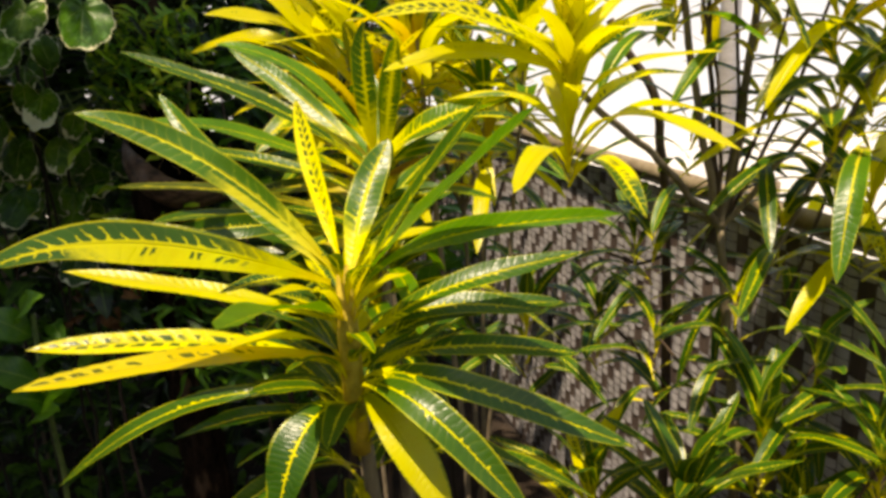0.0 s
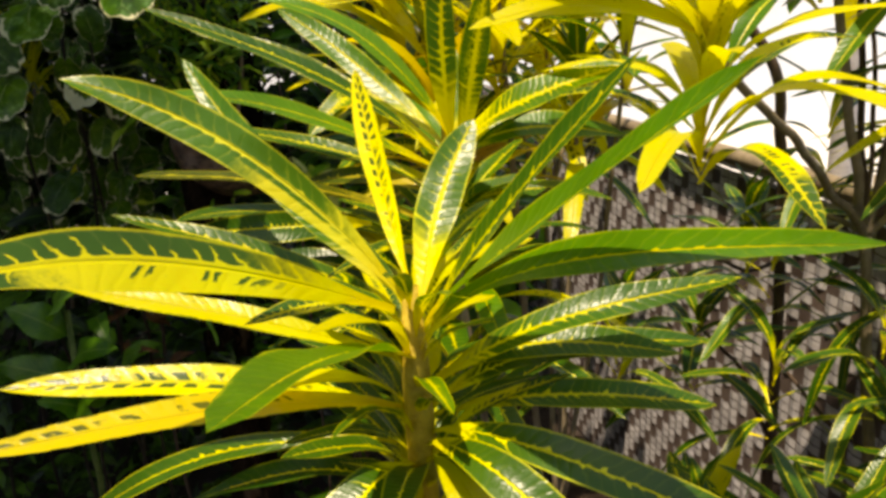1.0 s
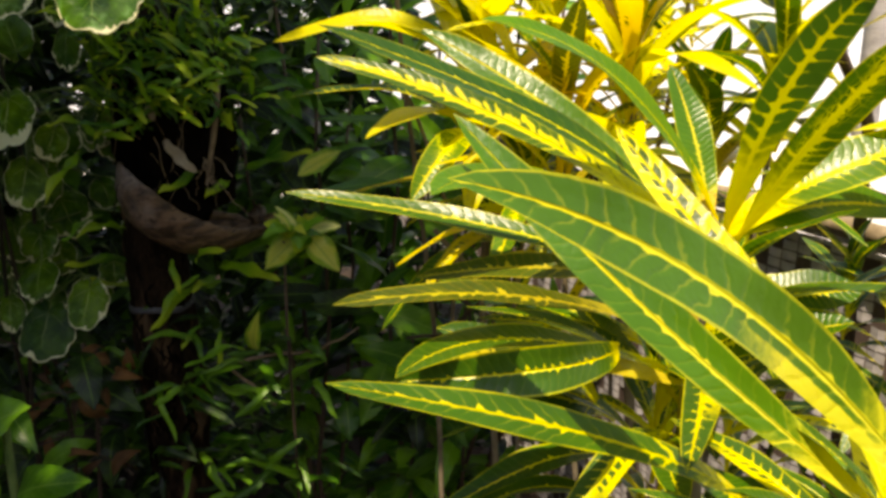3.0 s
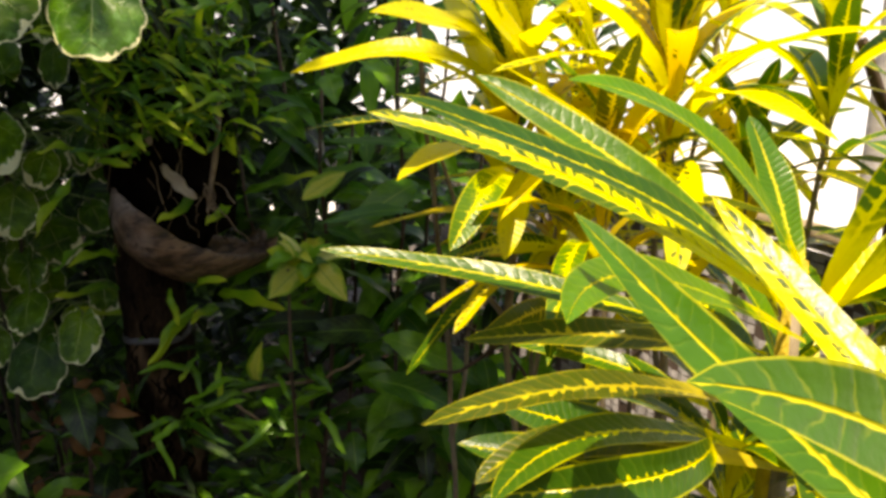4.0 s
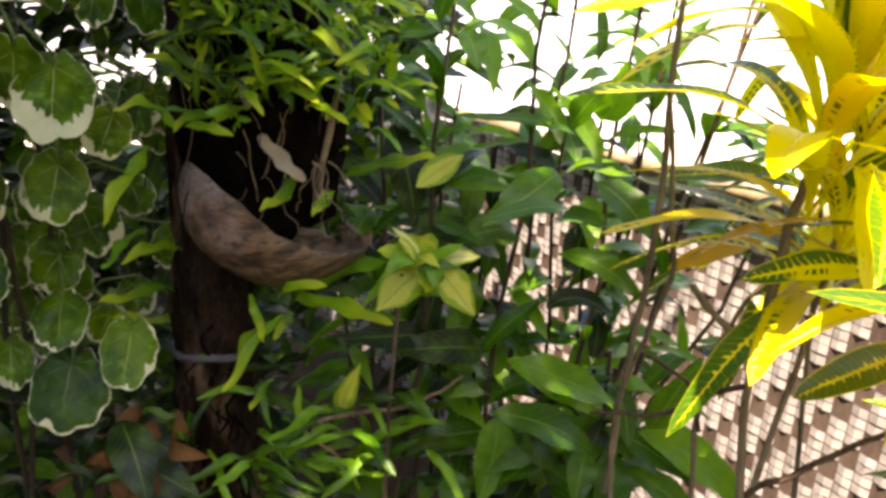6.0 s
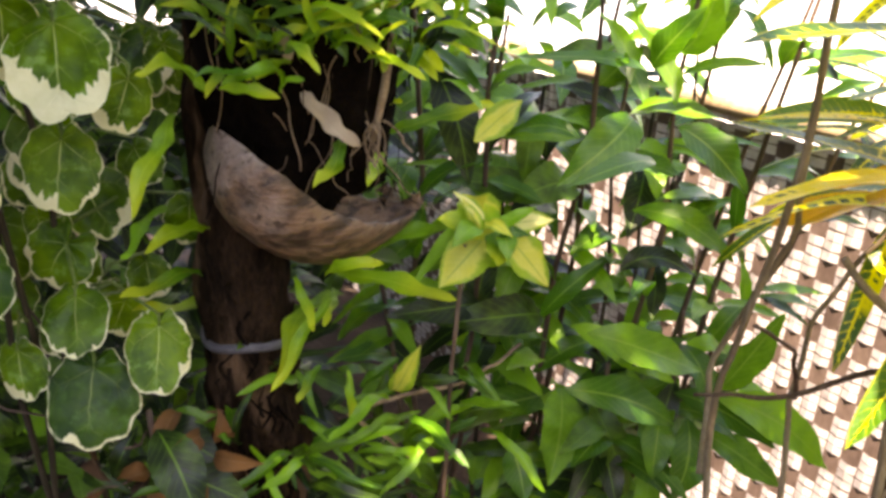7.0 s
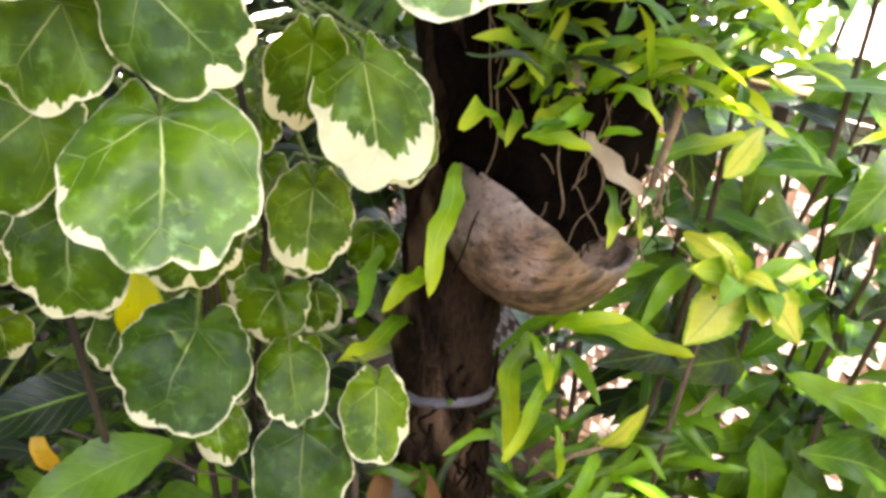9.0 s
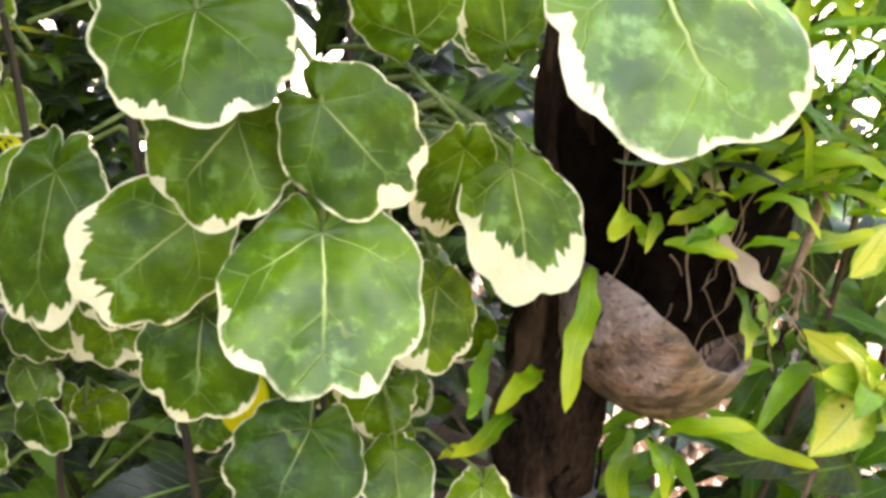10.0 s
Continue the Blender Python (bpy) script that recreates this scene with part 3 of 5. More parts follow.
# woven bamboo fence: runs along FENCE_WAY, its face looks back at the walk
FENCE_FACE, FENCE_WAY, FENCE_OFF = Vector((-0.923, -0.385, 0)), Vector((-0.385, 0.923, 0)), 1.0
fence_foot = -FENCE_FACE * FENCE_OFF
fence = thing("fence", fence_foot, "low fence of woven pale and brown bamboo strips", "fence")
FENCE_TOP, STRIP, UPRIGHT = 1.06, 0.0185, 0.030
cols, rows = 186, 55


def fence_place(u, h, out):
    return FENCE_WAY * u + Vector((0, 0, h)) + FENCE_FACE * out


for j in range(rows):  # pale strips, in pairs over two uprights and under the third
    bm = bmesh.new()
    prev = None
    h0 = 0.03 + j * STRIP
    for i in range(cols * 2 + 1):
        u = -1.6 + i * UPRIGHT * 0.5
        over = 1 if (i // 2 + j // 2) % 3 else -1
        out = 0.0035 * over if i % 2 else 0.0
        tilt = rng.uniform(-0.0012, 0.0012)
        now = [bm.verts.new(fence_place(u, h0 + 0.0012 + tilt, out)), bm.verts.new(fence_place(u, h0 + STRIP - 0.0012 + tilt, out))]
        if prev:
            bm.faces.new((prev[0], now[0], now[1], prev[1]))
        prev = now
    part("strip", bm, slat_light, fence, smooth=False)
for i in range(cols):
    bm = bmesh.new()
    u = -1.6 + (i + 0.5) * UPRIGHT
    prev = None
    for j in range(rows // 2 + 1):
        h = 0.02 + j * STRIP * 2
        now = [bm.verts.new(fence_place(u - UPRIGHT * 0.505, h, 0.0004 * (i % 2))), bm.verts.new(fence_place(u + UPRIGHT * 0.505, h, 0.0004 * (i % 2)))]
        if prev:
            bm.faces.new((prev[0], now[0], now[1], prev[1]))
        prev = now
    part("upright_strip", bm, slat_dark, fence, smooth=False)
for h, out, r in ((FENCE_TOP, 0.016, 0.016), (FENCE_TOP - 0.02, -0.02, 0.014), (0.30, -0.022, 0.016)):
    part("rail", tube([fence_place(-1.7 + k * 0.3, h + rng.uniform(-0.003, 0.003), out) for k in range(16)], r, 10), pole, fence, "round bamboo rail")
for u in (-1.5, -0.2, 1.1, 2.4):
    part("post", tube([fence_place(u, k * 0.22 - 0.02, -0.045) for k in range(6)], 0.028, 10), pole, fence, "bamboo post behind the weave")
part("post", tube([fence_place(1.238 + 0.004 * math.sin(k), k * 0.2 - 0.02, -0.06) for k in range(10)], [0.021 - 0.0004 * k for k in range(10)], 12), slat_light, fence, "tall weathered grey post behind the weave")

# ---- tree trunk, husk pot, orchid ----
tree = thing("tree", (-0.550, 1.388, 0), "small tree with rough dark bark and an added, unseen crown", "tree")
bm = tube([(0, 0, -0.05 + k * 0.0145) for k in range(200)], [0.043 - 0.00004 * k for k in range(200)], 44)
for v in bm.verts:
    d = Vector((v.co.x, v.co.y, 0))
    ridge = 1 - abs(noise.noise(Vector((v.co.x * 45, v.co.y * 45, v.co.z * 7)))) * 2.2
    calm = min(1.0, abs(v.co.z - 0.98) / 0.015)  # the band has pressed the bark flat
    v.co += d * calm * (0.34 * ridge * noise.noise(v.co * 18 + Vector((5, 0, 0))) + 0.20 * noise.noise(Vector((v.co.x * 90, v.co.y * 90, v.co.z * 30))) + 0.06 * ridge)
    v.co.x += 0.008 * math.sin(v.co.z * 5) - 0.01 * (v.co.z - 1.0)
part("trunk", bm, bark, tree)

def branch(parent, points, thick, material):
    pts = []
    for a, b in zip(points, points[1:]):
        pts += bend(a, b, 0, 0.003, 4, rng)[:-1]
    pts.append(Vector(points[-1]))
    pts = soften(pts, 1)
    return attach(part("branch", tube(pts, [thick * (1 - 0.4 * k / len(pts)) for k in range(len(pts))], 7), material), parent)


# ---- croton ----
croton = thing("croton", (0.02, 0.75, 0), "croton shrub with long green and yellow leaves", "shrub")
traced(croton, (0.001, 0.572, 1.195), (-0.076, 0.562, 1.275), (-0.156, 0.540, 1.316), 0.026, ribbed_low, (-0.2, -0.75, 0.65))
traced(croton, (-0.004, 0.569, 1.190), (-0.084, 0.480, 1.243), (-0.117, 0.387, 1.260), 0.034, half, (0.05, -0.8, 0.55), fold=0.12, ripple=0.03)
traced(croton, (0.001, 0.586, 1.195), (-0.039, 0.666, 1.251), (-0.072, 0.745, 1.303), 0.020, dots, (-0.1, -0.8, 0.5))
traced(croton, (0.000, 0.600, 1.180), None, (-0.153, 0.651, 1.319), 0.022, rib, (-0.3, -0.6, 0.75), arch=0.05)
traced(croton, (0.007, 0.585, 1.189), (0.012, 0.619, 1.236), (0.028, 0.653, 1.278), 0.030, combed, (0.0, -0.9, 0.3))
traced(croton, (-0.004, 0.588, 1.150), None, (-0.192, 0.551, 1.205), 0.019, gold, (0, -0.45, 0.9), arch=0.06)
traced(croton, (-0.004, 0.588, 1.115), None, (-0.198, 0.505, 1.165), 0.024, dots, (0, -0.5, 0.85), arch=0.06)
traced(croton, (-0.012, 0.775, 1.235), (-0.120, 0.789, 1.299), (-0.225, 0.795, 1.335), 0.021, dots_green, (-0.2, -0.6, 0.75))
traced(croton, (-0.012, 0.775, 1.225), None, (-0.209, 0.704, 1.351), 0.020, deep, (-0.2, -0.5, 0.8), arch=0.08)
traced(croton, (-0.012, 0.775, 1.240), (-0.093, 0.814, 1.306), (-0.169, 0.846, 1.349), 0.025, rib, (-0.1, -0.7, 0.65))
traced(croton, (-0.008, 0.770, 1.248), (-0.067, 0.762, 1.324), (-0.139, 0.741, 1.353), 0.022, green, (0.0, -0.5, 0.85))
traced(croton, (-0.010, 0.800, 1.200), (-0.126, 0.830, 1.231), (-0.260, 0.856, 1.248), 0.020, edge, (-0.1, -0.5, 0.85))
traced(croton, (-0.012, 0.790, 1.170), (-0.110, 0.726, 1.219), (-0.201, 0.654, 1.244), 0.020, olive, (0, -0.4, 0.9))
traced(croton, (-0.010, 0.680, 1.130), None, (-0.200, 0.622, 1.226), 0.020, edge, (-0.1, -0.5, 0.85), arch=0.08)
traced(croton, (-0.012, 0.760, 1.225), (-0.111, 0.694, 1.282), (-0.161, 0.615, 1.296), 0.022, green, (0.0, -0.6, 0.75))
traced(croton, (-0.006, 0.765, 1.240), (-0.003, 0.722, 1.317), (0.011, 0.673, 1.366), 0.026, combed, (0.0, -0.85, 0.4))
traced(croton, (0.000, 0.765, 1.235), (0.020, 0.720, 1.304), (0.036, 0.668, 1.354), 0.024, celled, (0.05, -0.85, 0.4))
traced(croton, (-0.008, 0.780, 1.240), None, (-0.023, 0.826, 1.328), 0.024, rib, (0.1, -0.8, 0.5), arch=0.03)
traced(croton, (0.010, 0.860, 1.120), None, (-0.161, 0.935, 1.160), 0.020, edge, (-0.1, -0.5, 0.85), arch=0.08)
traced(croton, (-0.004, 0.760, 1.150), (-0.116, 0.742, 1.185), (-0.178, 0.711, 1.182), 0.022, olive, (-0.2, -0.5, 0.85))
traced(croton, (-0.012, 0.780, 1.150), (-0.115, 0.721, 1.200), (-0.177, 0.654, 1.212), 0.022, deep, (0, -0.4, 0.9))
traced(croton, (-0.115, 1.057, 1.223), None, (-0.136, 1.205, 1.141), 0.016, old, (-0.1, -0.7, 0.6), arch=0.05)
traced(croton, (-0.125, 1.020, 1.262), None, (-0.180, 0.919, 1.227), 0.030, edge2, (-0.2, -0.9, 0.2), arch=0.15)
traced(croton, (-0.080, 1.080, 1.190), None, (-0.139, 1.326, 1.191), 0.024, olive, (0, -0.4, 0.9), arch=0.05)
leaf(croton, (0.006, 0.588, 1.172), (0.140, 0.420, 1.325), .026, green, .02)
leaf(croton, (0.006, 0.590, 1.168), (0.114, 0.490, 1.324), .019, edge, .02)
leaf(croton, (0.006, 0.586, 1.160), (0.180, 0.430, 1.272), .021, green, .10)
leaf(croton, (0.000, 0.583, 1.155), (0.003, 0.363, 1.240), .032, green, .04)
leaf(croton, (-0.006, 0.590, 1.120), (-0.165, 0.445, 1.166), .019, amber, .06, (0,-0.5,0.9))
leaf(croton, (-0.004, 0.600, 1.090), (-0.267, 0.600, 0.995), .017, deep)
leaf(croton, (-0.002, 0.580, 1.090), (-0.038, 0.500, 1.039), .034, deep, .3)
leaf(croton, (0.006, 0.585, 1.100), (0.137, 0.500, 1.050), .025, deep, .3)
leaf(croton, (0.008, 0.590, 1.105), (0.203, 0.520, 1.093), .022, deep, .2)
leaf(croton, (0.008, 0.592, 1.130), (0.175, 0.600, 1.202), .019, edge)
leaf(croton, (0.008, 0.595, 1.120), (0.162, 0.620, 1.156), .019, deep)
leaf(croton, (0.006, 0.600, 1.110), (0.176, 0.650, 1.100), .020, edge)
leaf(croton, (0.004, 0.600, 1.095), (0.081, 0.520, 1.034), .03, gold)
leaf(croton, (0.004, 0.600, 1.130), (0.147, 0.600, 1.157), .021, edge)
leaf(croton, (-0.012, 0.775, 1.230), (0.123, 0.800, 1.244), .028, rib)
leaf(croton, (-0.120, 1.065, 1.310), (-0.231, 0.939, 1.384), .036, gold)
leaf(croton, (-0.120, 1.065, 1.300), (-0.302, 1.046, 1.340), .024, gold, .25)
leaf(croton, (0.013, 1.275, 1.169), (-0.119, 1.263, 1.117), .024, old, .05)
leaf(croton, (-0.110, 1.050, 1.260), (-0.135, 0.980, 1.200), .024, gold)
leaf(croton, (-0.060, 1.050, 1.180), (-0.170, 1.050, 1.183), .024, half)
leaf(croton, (0.050, 1.290, 1.180), (-0.120, 1.313, 1.195), .030, edge, .1)
leaf(croton, (-0.060, 1.000, 1.160), (-0.152, 1.000, 1.125), .024, olive)
leaf(croton, (-0.040, 0.950, 1.130), (-0.143, 0.850, 1.105), .024, deep)
leaf(croton, (-0.110, 1.060, 1.300), (-0.149, 1.000, 1.417), .032, gold, .05)
leaf(croton, (-0.012, 0.775, 1.200), (-0.175, 0.850, 1.191), .020, olive, .1)
leaf(croton, (-0.012, 0.775, 1.180), (0.066, 0.750, 1.215), .030, edge)
leaf(croton, (-0.012, 0.775, 1.160), (0.046, 0.720, 1.208), .030, edge)
leaf(croton, (-0.090, 1.050, 1.300), (-0.180, 0.980, 1.412), .036, gold, .1)
leaf(croton, (-0.060, 1.000, 1.330), (-0.118, 0.950, 1.417), .036, gold, .05)
leaf(croton, (-0.060, 1.000, 1.310), (-0.107, 0.950, 1.384), .030, dots, .1)
leaf(croton, (-0.012, 0.775, 1.230), (0.120, 0.760, 1.300), .030, edge2, .1)
leaf(croton, (-0.066, 0.740, 1.189), (-0.180, 0.680, 1.198), .022, deep, .25, (0,-0.8,0.3))
leaf(croton, (-0.055, 0.820, 1.110), (-0.161, 0.800, 1.175), .028, deep)
leaf(croton, (-0.039, 0.840, 1.088), (-0.180, 0.820, 1.137), .028, deep)
leaf(croton, (-0.028, 0.800, 1.134), (-0.009, 0.720, 1.170), .026, edge)
# crowns and stems that carry no single leaf of note
yellowish, greenish = [gold, amber, half, dots], [deep, deep, edge, green, half]
rosette(croton, (-0.120, 1.060, 1.320), 22, 0.20, 0.028, [gold, gold, amber, half], (5, 80), 11, (0.0, -0.1, 1))
rosette(croton, (0.000, 1.020, 1.345), 30, 0.20, 0.025, [gold, amber, gold, half, dots], (5, 105), 12)
rosette(croton, (0.040, 1.160, 1.300), 26, 0.19, 0.023, [gold, amber, half, dots, olive], (15, 115), 16)
rosette(croton, (-0.040, 1.200, 1.400), 20, 0.18, 0.023, yellowish, (15, 115), 17)
rosette(croton, (-0.070, 1.100, 1.230), 26, 0.17, 0.022, [gold, amber, olive, dots, edge], (20, 110), 18)
rosette(croton, (0.080, 1.050, 1.250), 26, 0.18, 0.022, [gold, amber, olive, edge, rib], (20, 110), 19)
rosette(croton, (0.110, 1.200, 1.420), 22, 0.18, 0.024, [gold, gold, half], (15, 110), 20)
rosette(croton, (0.130, 1.020, 1.345), 16, 0.15, 0.024, [gold, gold, half, edge, rib], (8, 78), 25)
branch(croton, [(0.06, 1.02, 0.7), (0.11, 1.02, 1.05), (0.130, 1.020, 1.345)], 0.0035, stalk)
rosette(croton, (-0.060, 0.980, 1.260), 20, 0.17, 0.022, [gold, amber, edge2, olive], (20, 100), 22)
branch(croton, [(0.06, 1.02, 0.5), (0.07, 1.04, 0.9), (0.080, 1.050, 1.250)], 0.004, stalk)
branch(croton, [(0.04, 1.15, 1.1), (0.08, 1.18, 1.25), (0.110, 1.200, 1.420)], 0.0035, stalk)
branch(croton, [(0.0, 1.02, 0.7), (-0.04, 1.0, 1.0), (-0.060, 0.980, 1.260)], 0.0035, stalk)
branch(croton, [(-0.103, 1.10, 0.93), (-0.08, 1.10, 1.1), (-0.070, 1.100, 1.230)], 0.003, stalk)
rosette(croton, (0.040, 1.290, 1.200), 22, 0.18, 0.021, [gold, half, edge2, edge], (50, 115), 23)
branch(croton, [(0.05, 1.15, 0.3), (0.06, 1.26, 0.9), (0.040, 1.290, 1.200)], 0.0035, stalk)
rosette(croton, (-0.023, 0.800, 1.123), 20, 0.17, 0.023, [deep, deep, edge], (35, 110), 24)
rosette(croton, (-0.012, 0.780, 1.190), 15, 0.17, 0.020, greenish, (40, 110), 14)
attach(part("stem_tip", tube([(0.0, 0.590, 1.195), (0.0, 0.590, 1.14), (0.001, 0.592, 1.08), (0.002, 0.595, 1.04)], [0.005, 0.0085, 0.0092, 0.0085], 9), petiole), croton)
attach(part("stem_tip", tube([(-0.012, 0.775, 1.262), (-0.012, 0.778, 1.19), (-0.010, 0.782, 1.10)], [0.004, 0.006, 0.0065], 9), petiole), croton)
r = random.Random(77)
for k in range(38):  # crowded leaf feet and small leaves up the stem
    turn, z = k * 2.4 + r.uniform(-0.3, 0.3), 1.045 + 0.0038 * k
    foot = Vector((math.cos(turn) * 0.005, 0.590 + math.sin(turn) * 0.005, z))
    way = Vector((math.cos(turn), math.sin(turn), r.uniform(0.3, 0.9))).normalized()
    leaf(croton, foot, foot + way * r.uniform(0.045, 0.11), r.uniform(0.010, 0.017), r.choice([gold, edge2, edge, deep, half]), 0.15, (0, 0, 1), twist=r.uniform(-0.4, 0.4))
rosette(croton, (0.000, 0.600, 1.070), 15, 0.18, 0.022, [deep, deep, edge], (60, 120), 15)
for seed, node, lean in ((1, (0.000, 0.590, 1.190), 0.0), (2, (-0.012, 0.775, 1.240), 0.0)):
    r = random.Random(seed)
    foot = (0.05 + node[0] * 0.5, 0.85 + (node[1] - 0.85) * 0.3, -0.02)
    mid = Vector(foot).lerp(Vector(node), 0.6) + Vector((node[0] * 0.2, (node[1] - 0.85) * 0.2, 0))
    pts = [Vector(foot), Vector(foot).lerp(mid, 0.5), mid, mid.lerp(Vector(node), 0.5), Vector(node)]
    attach(part("stem", tube(pts, [0.011, 0.010, 0.008, 0.007, 0.004], 8), stalk), croton)

# bare tan branches at its back


branch(croton, [(-0.10, 1.05, -0.02), (-0.160, 1.20, 0.75), (-0.167, 1.220, 0.996), (-0.183, 1.160, 1.172), (-0.200, 1.130, 1.40)], 0.0038, stalk)
branch(croton, [(0.06, 1.02, -0.02), (0.04, 1.04, 0.8), (0.01, 1.03, 1.2), (0.0, 1.02, 1.35)], 0.005, stalk)
branch(croton, [(0.06, 1.06, 0.7), (0.04, 1.15, 1.1), (0.04, 1.16, 1.30)], 0.004, stalk)
branch(croton, [(0.04, 1.15, 1.1), (-0.02, 1.2, 1.25), (-0.04, 1.20, 1.40)], 0.0035, stalk)
branch(croton, [(-0.06, 1.02, 0.3), (-0.103, 1.10, 0.93), (-0.118, 1.10, 1.101), (-0.165, 1.12, 1.153)], 0.0042, stalk)
branch(croton, [(-0.118, 1.10, 1.101), (-0.112, 1.10, 1.21), (-0.118, 1.065, 1.31)], 0.0045, stalk)
branch(croton, [(-0.167, 1.220, 0.90), (-0.145, 1.27, 0.979), (-0.141, 1.20, 1.138), (-0.192, 1.150, 1.289)], 0.0032, stalk)
branch(croton, [(-0.05, 1.15, 0.3), (-0.065, 1.25, 0.923), (-0.069, 1.25, 1.031), (-0.03, 1.22, 1.15)], 0.0032, stalk)
branch(croton, [(-0.065, 1.25, 0.95), (-0.10, 1.22, 1.02), (-0.16, 1.20, 1.06)], 0.0025, twig)
branch(croton, [(-0.103, 1.10, 0.98), (-0.05, 1.08, 1.03), (0.0, 1.05, 1.09)], 0.003, twig)
branch(croton, [(-0.118, 1.10, 1.08), (-0.16, 1.16, 1.02), (-0.20, 1.2, 1.0)], 0.0025, twig)

# ---- second croton, taller and thinner, in front of the fence ----
second = thing("croton", (0.40, 1.02, 0), "tall thin croton shrub with bare stems and drooping leaves", "shrub", "crotons by the fence")
tagged(croton, group="crotons by the fence")
fork = (0.368, 1.0, 1.11)
branch(second, [(0.42, 1.02, -0.02), (0.409, 1.0, 0.793), fork], 0.0085, stalk)
branch(second, [fork, (0.31, 0.95, 1.175), (0.24, 0.84, 1.245), (0.172, 0.745, 1.310)], 0.0050, stalk)
branch(second, [fork, (0.34, 1.0, 1.22), (0.303, 1.0, 1.42), (0.30, 1.0, 1.6)], 0.0055, stalk)
branch(second, [fork, (0.385, 1.0, 1.22), (0.394, 1.0, 1.396), (0.41, 1.0, 1.6)], 0.0060, stalk)
branch(second, [fork, (0.36, 1.03, 1.22), (0.345, 1.05, 1.42), (0.345, 1.05, 1.6)], 0.0040, twig)
branch(second, [fork, (0.42, 0.98, 1.19), (0.479, 0.97, 1.26)], 0.0040, stalk)
branch(second, [fork, (0.32, 1.05, 1.13), (0.288, 1.15, 1.08)], 0.0035, stalk)
branch(second, [(0.37, 1.24, -0.02), (0.36, 1.25, 0.77), (0.345, 1.25, 1.11), (0.32, 1.22, 1.25), (0.25, 1.2, 1.36)], 0.0095, twig)
branch(second, [(0.36, 1.25, 0.72), (0.30, 1.22, 0.86), (0.24, 1.18, 0.93)], 0.004, twig)
branch(second, [(0.345, 1.25, 1.0), (0.30, 1.20, 1.0), (0.24, 1.15, 1.04)], 0.0035, twig)
pale_mix, dim_mix = [gold, gold, gold, gold, half, dots], [deep, deep, deep, edge, rib]
rosette(second, (0.172, 0.745, 1.315), 24, 0.16, 0.022, [gold, gold, gold, half], (20, 78), 41, (0, -0.15, 1), 0.16)
traced(second, (0.172, 0.745, 1.315), (0.102, 0.711, 1.338), (0.024, 0.667, 1.329), 0.024, gold, (0, -0.7, 0.7))
traced(second, (0.172, 0.745, 1.322), (0.094, 0.696, 1.369), (0.028, 0.634, 1.369), 0.024, dots, (0, -0.7, 0.7))
traced(second, (0.172, 0.745, 1.315), (0.208, 0.730, 1.349), (0.249, 0.710, 1.364), 0.020, half, (0.1, -0.7, 0.7))
rosette(second, (0.288, 1.150, 1.090), 15, 0.11, 0.018, dim_mix, (20, 100), 42)
rosette(second, (0.479, 0.970, 1.270), 18, 0.19, 0.025, dim_mix, (40, 130), 43)
rosette(second, (0.440, 1.000, 1.120), 15, 0.18, 0.022, dim_mix, (50, 140), 44)
rosette(second, (0.540, 1.000, 1.140), 17, 0.19, 0.023, pale_mix + dim_mix, (40, 120), 45)
rosette(second, (0.450, 0.900, 0.780), 17, 0.15, 0.022, [edge, half, rib], (5, 80), 46)
rosette(second, (0.206, 0.850, 0.840), 17, 0.17, 0.023, [gold, half, edge, edge], (10, 90), 47)
rosette(second, (0.520, 0.950, 1.400), 17, 0.20, 0.025, [gold, half, edge, edge], (40, 120), 48)
rosette(second, (0.380, 0.950, 1.030), 10, 0.16, 0.018, dim_mix, (40, 130), 54)
rosette(second, (0.300, 1.020, 0.960), 10, 0.15, 0.018, dim_mix, (40, 130), 55)
rosette(second, (0.470, 0.930, 0.960), 12, 0.16, 0.018, dim_mix, (40, 130), 56)
rosette(second, (0.340, 1.060, 1.230), 10, 0.15, 0.018, dim_mix, (40, 130), 57)
branch(second, [(0.409, 1.0, 0.85), (0.35, 1.01, 0.90), (0.30, 1.02, 0.96)], 0.003, twig)
branch(second, [(0.409, 1.0, 0.80), (0.44, 0.96, 0.88), (0.47, 0.93, 0.96)], 0.003, twig)
branch(second, [(0.409, 1.0, 0.90), (0.39, 0.97, 0.97), (0.38, 0.95, 1.03)], 0.003, twig)
rosette(second, (0.300, 1.000, 1.520), 20, 0.20, 0.024, pale_mix, (30, 120), 49)
rosette(second, (0.410, 1.000, 1.600), 20, 0.20, 0.024, pale_mix, (30, 120), 50)
rosette(second, (0.240, 1.180, 0.930), 15, 0.14, 0.021, dim_mix, (30, 110), 51)
rosette(second, (0.130, 1.050, 0.980), 15, 0.15, 0.021, dim_mix, (30, 110), 52)
rosette(second, (0.414, 1.000, 1.262), 10, 0.17, 0.022, dim_mix, (50, 120), 58)
rosette(second, (0.520, 0.980, 1.300), 22, 0.21, 0.027, dim_mix + [gold], (50, 120), 59)
rosette(second, (0.560, 1.150, 1.180), 20, 0.22, 0.024, pale_mix, (50, 120), 60)
rosette(second, (0.306, 1.100, 1.068), 10, 0.15, 0.020, dim_mix, (50, 130), 63)
branch(second, [(0.409, 1.0, 1.0), (0.46, 0.99, 1.15), (0.52, 0.98, 1.30)], 0.004, stalk)
branch(second, [(0.42, 1.02, 0.9), (0.50, 1.08, 1.05), (0.56, 1.15, 1.18)], 0.0035, twig)
rosette(second, (0.300, 0.800, 0.860), 20, 0.17, 0.022, [deep, deep, edge, rib], (20, 110), 64)
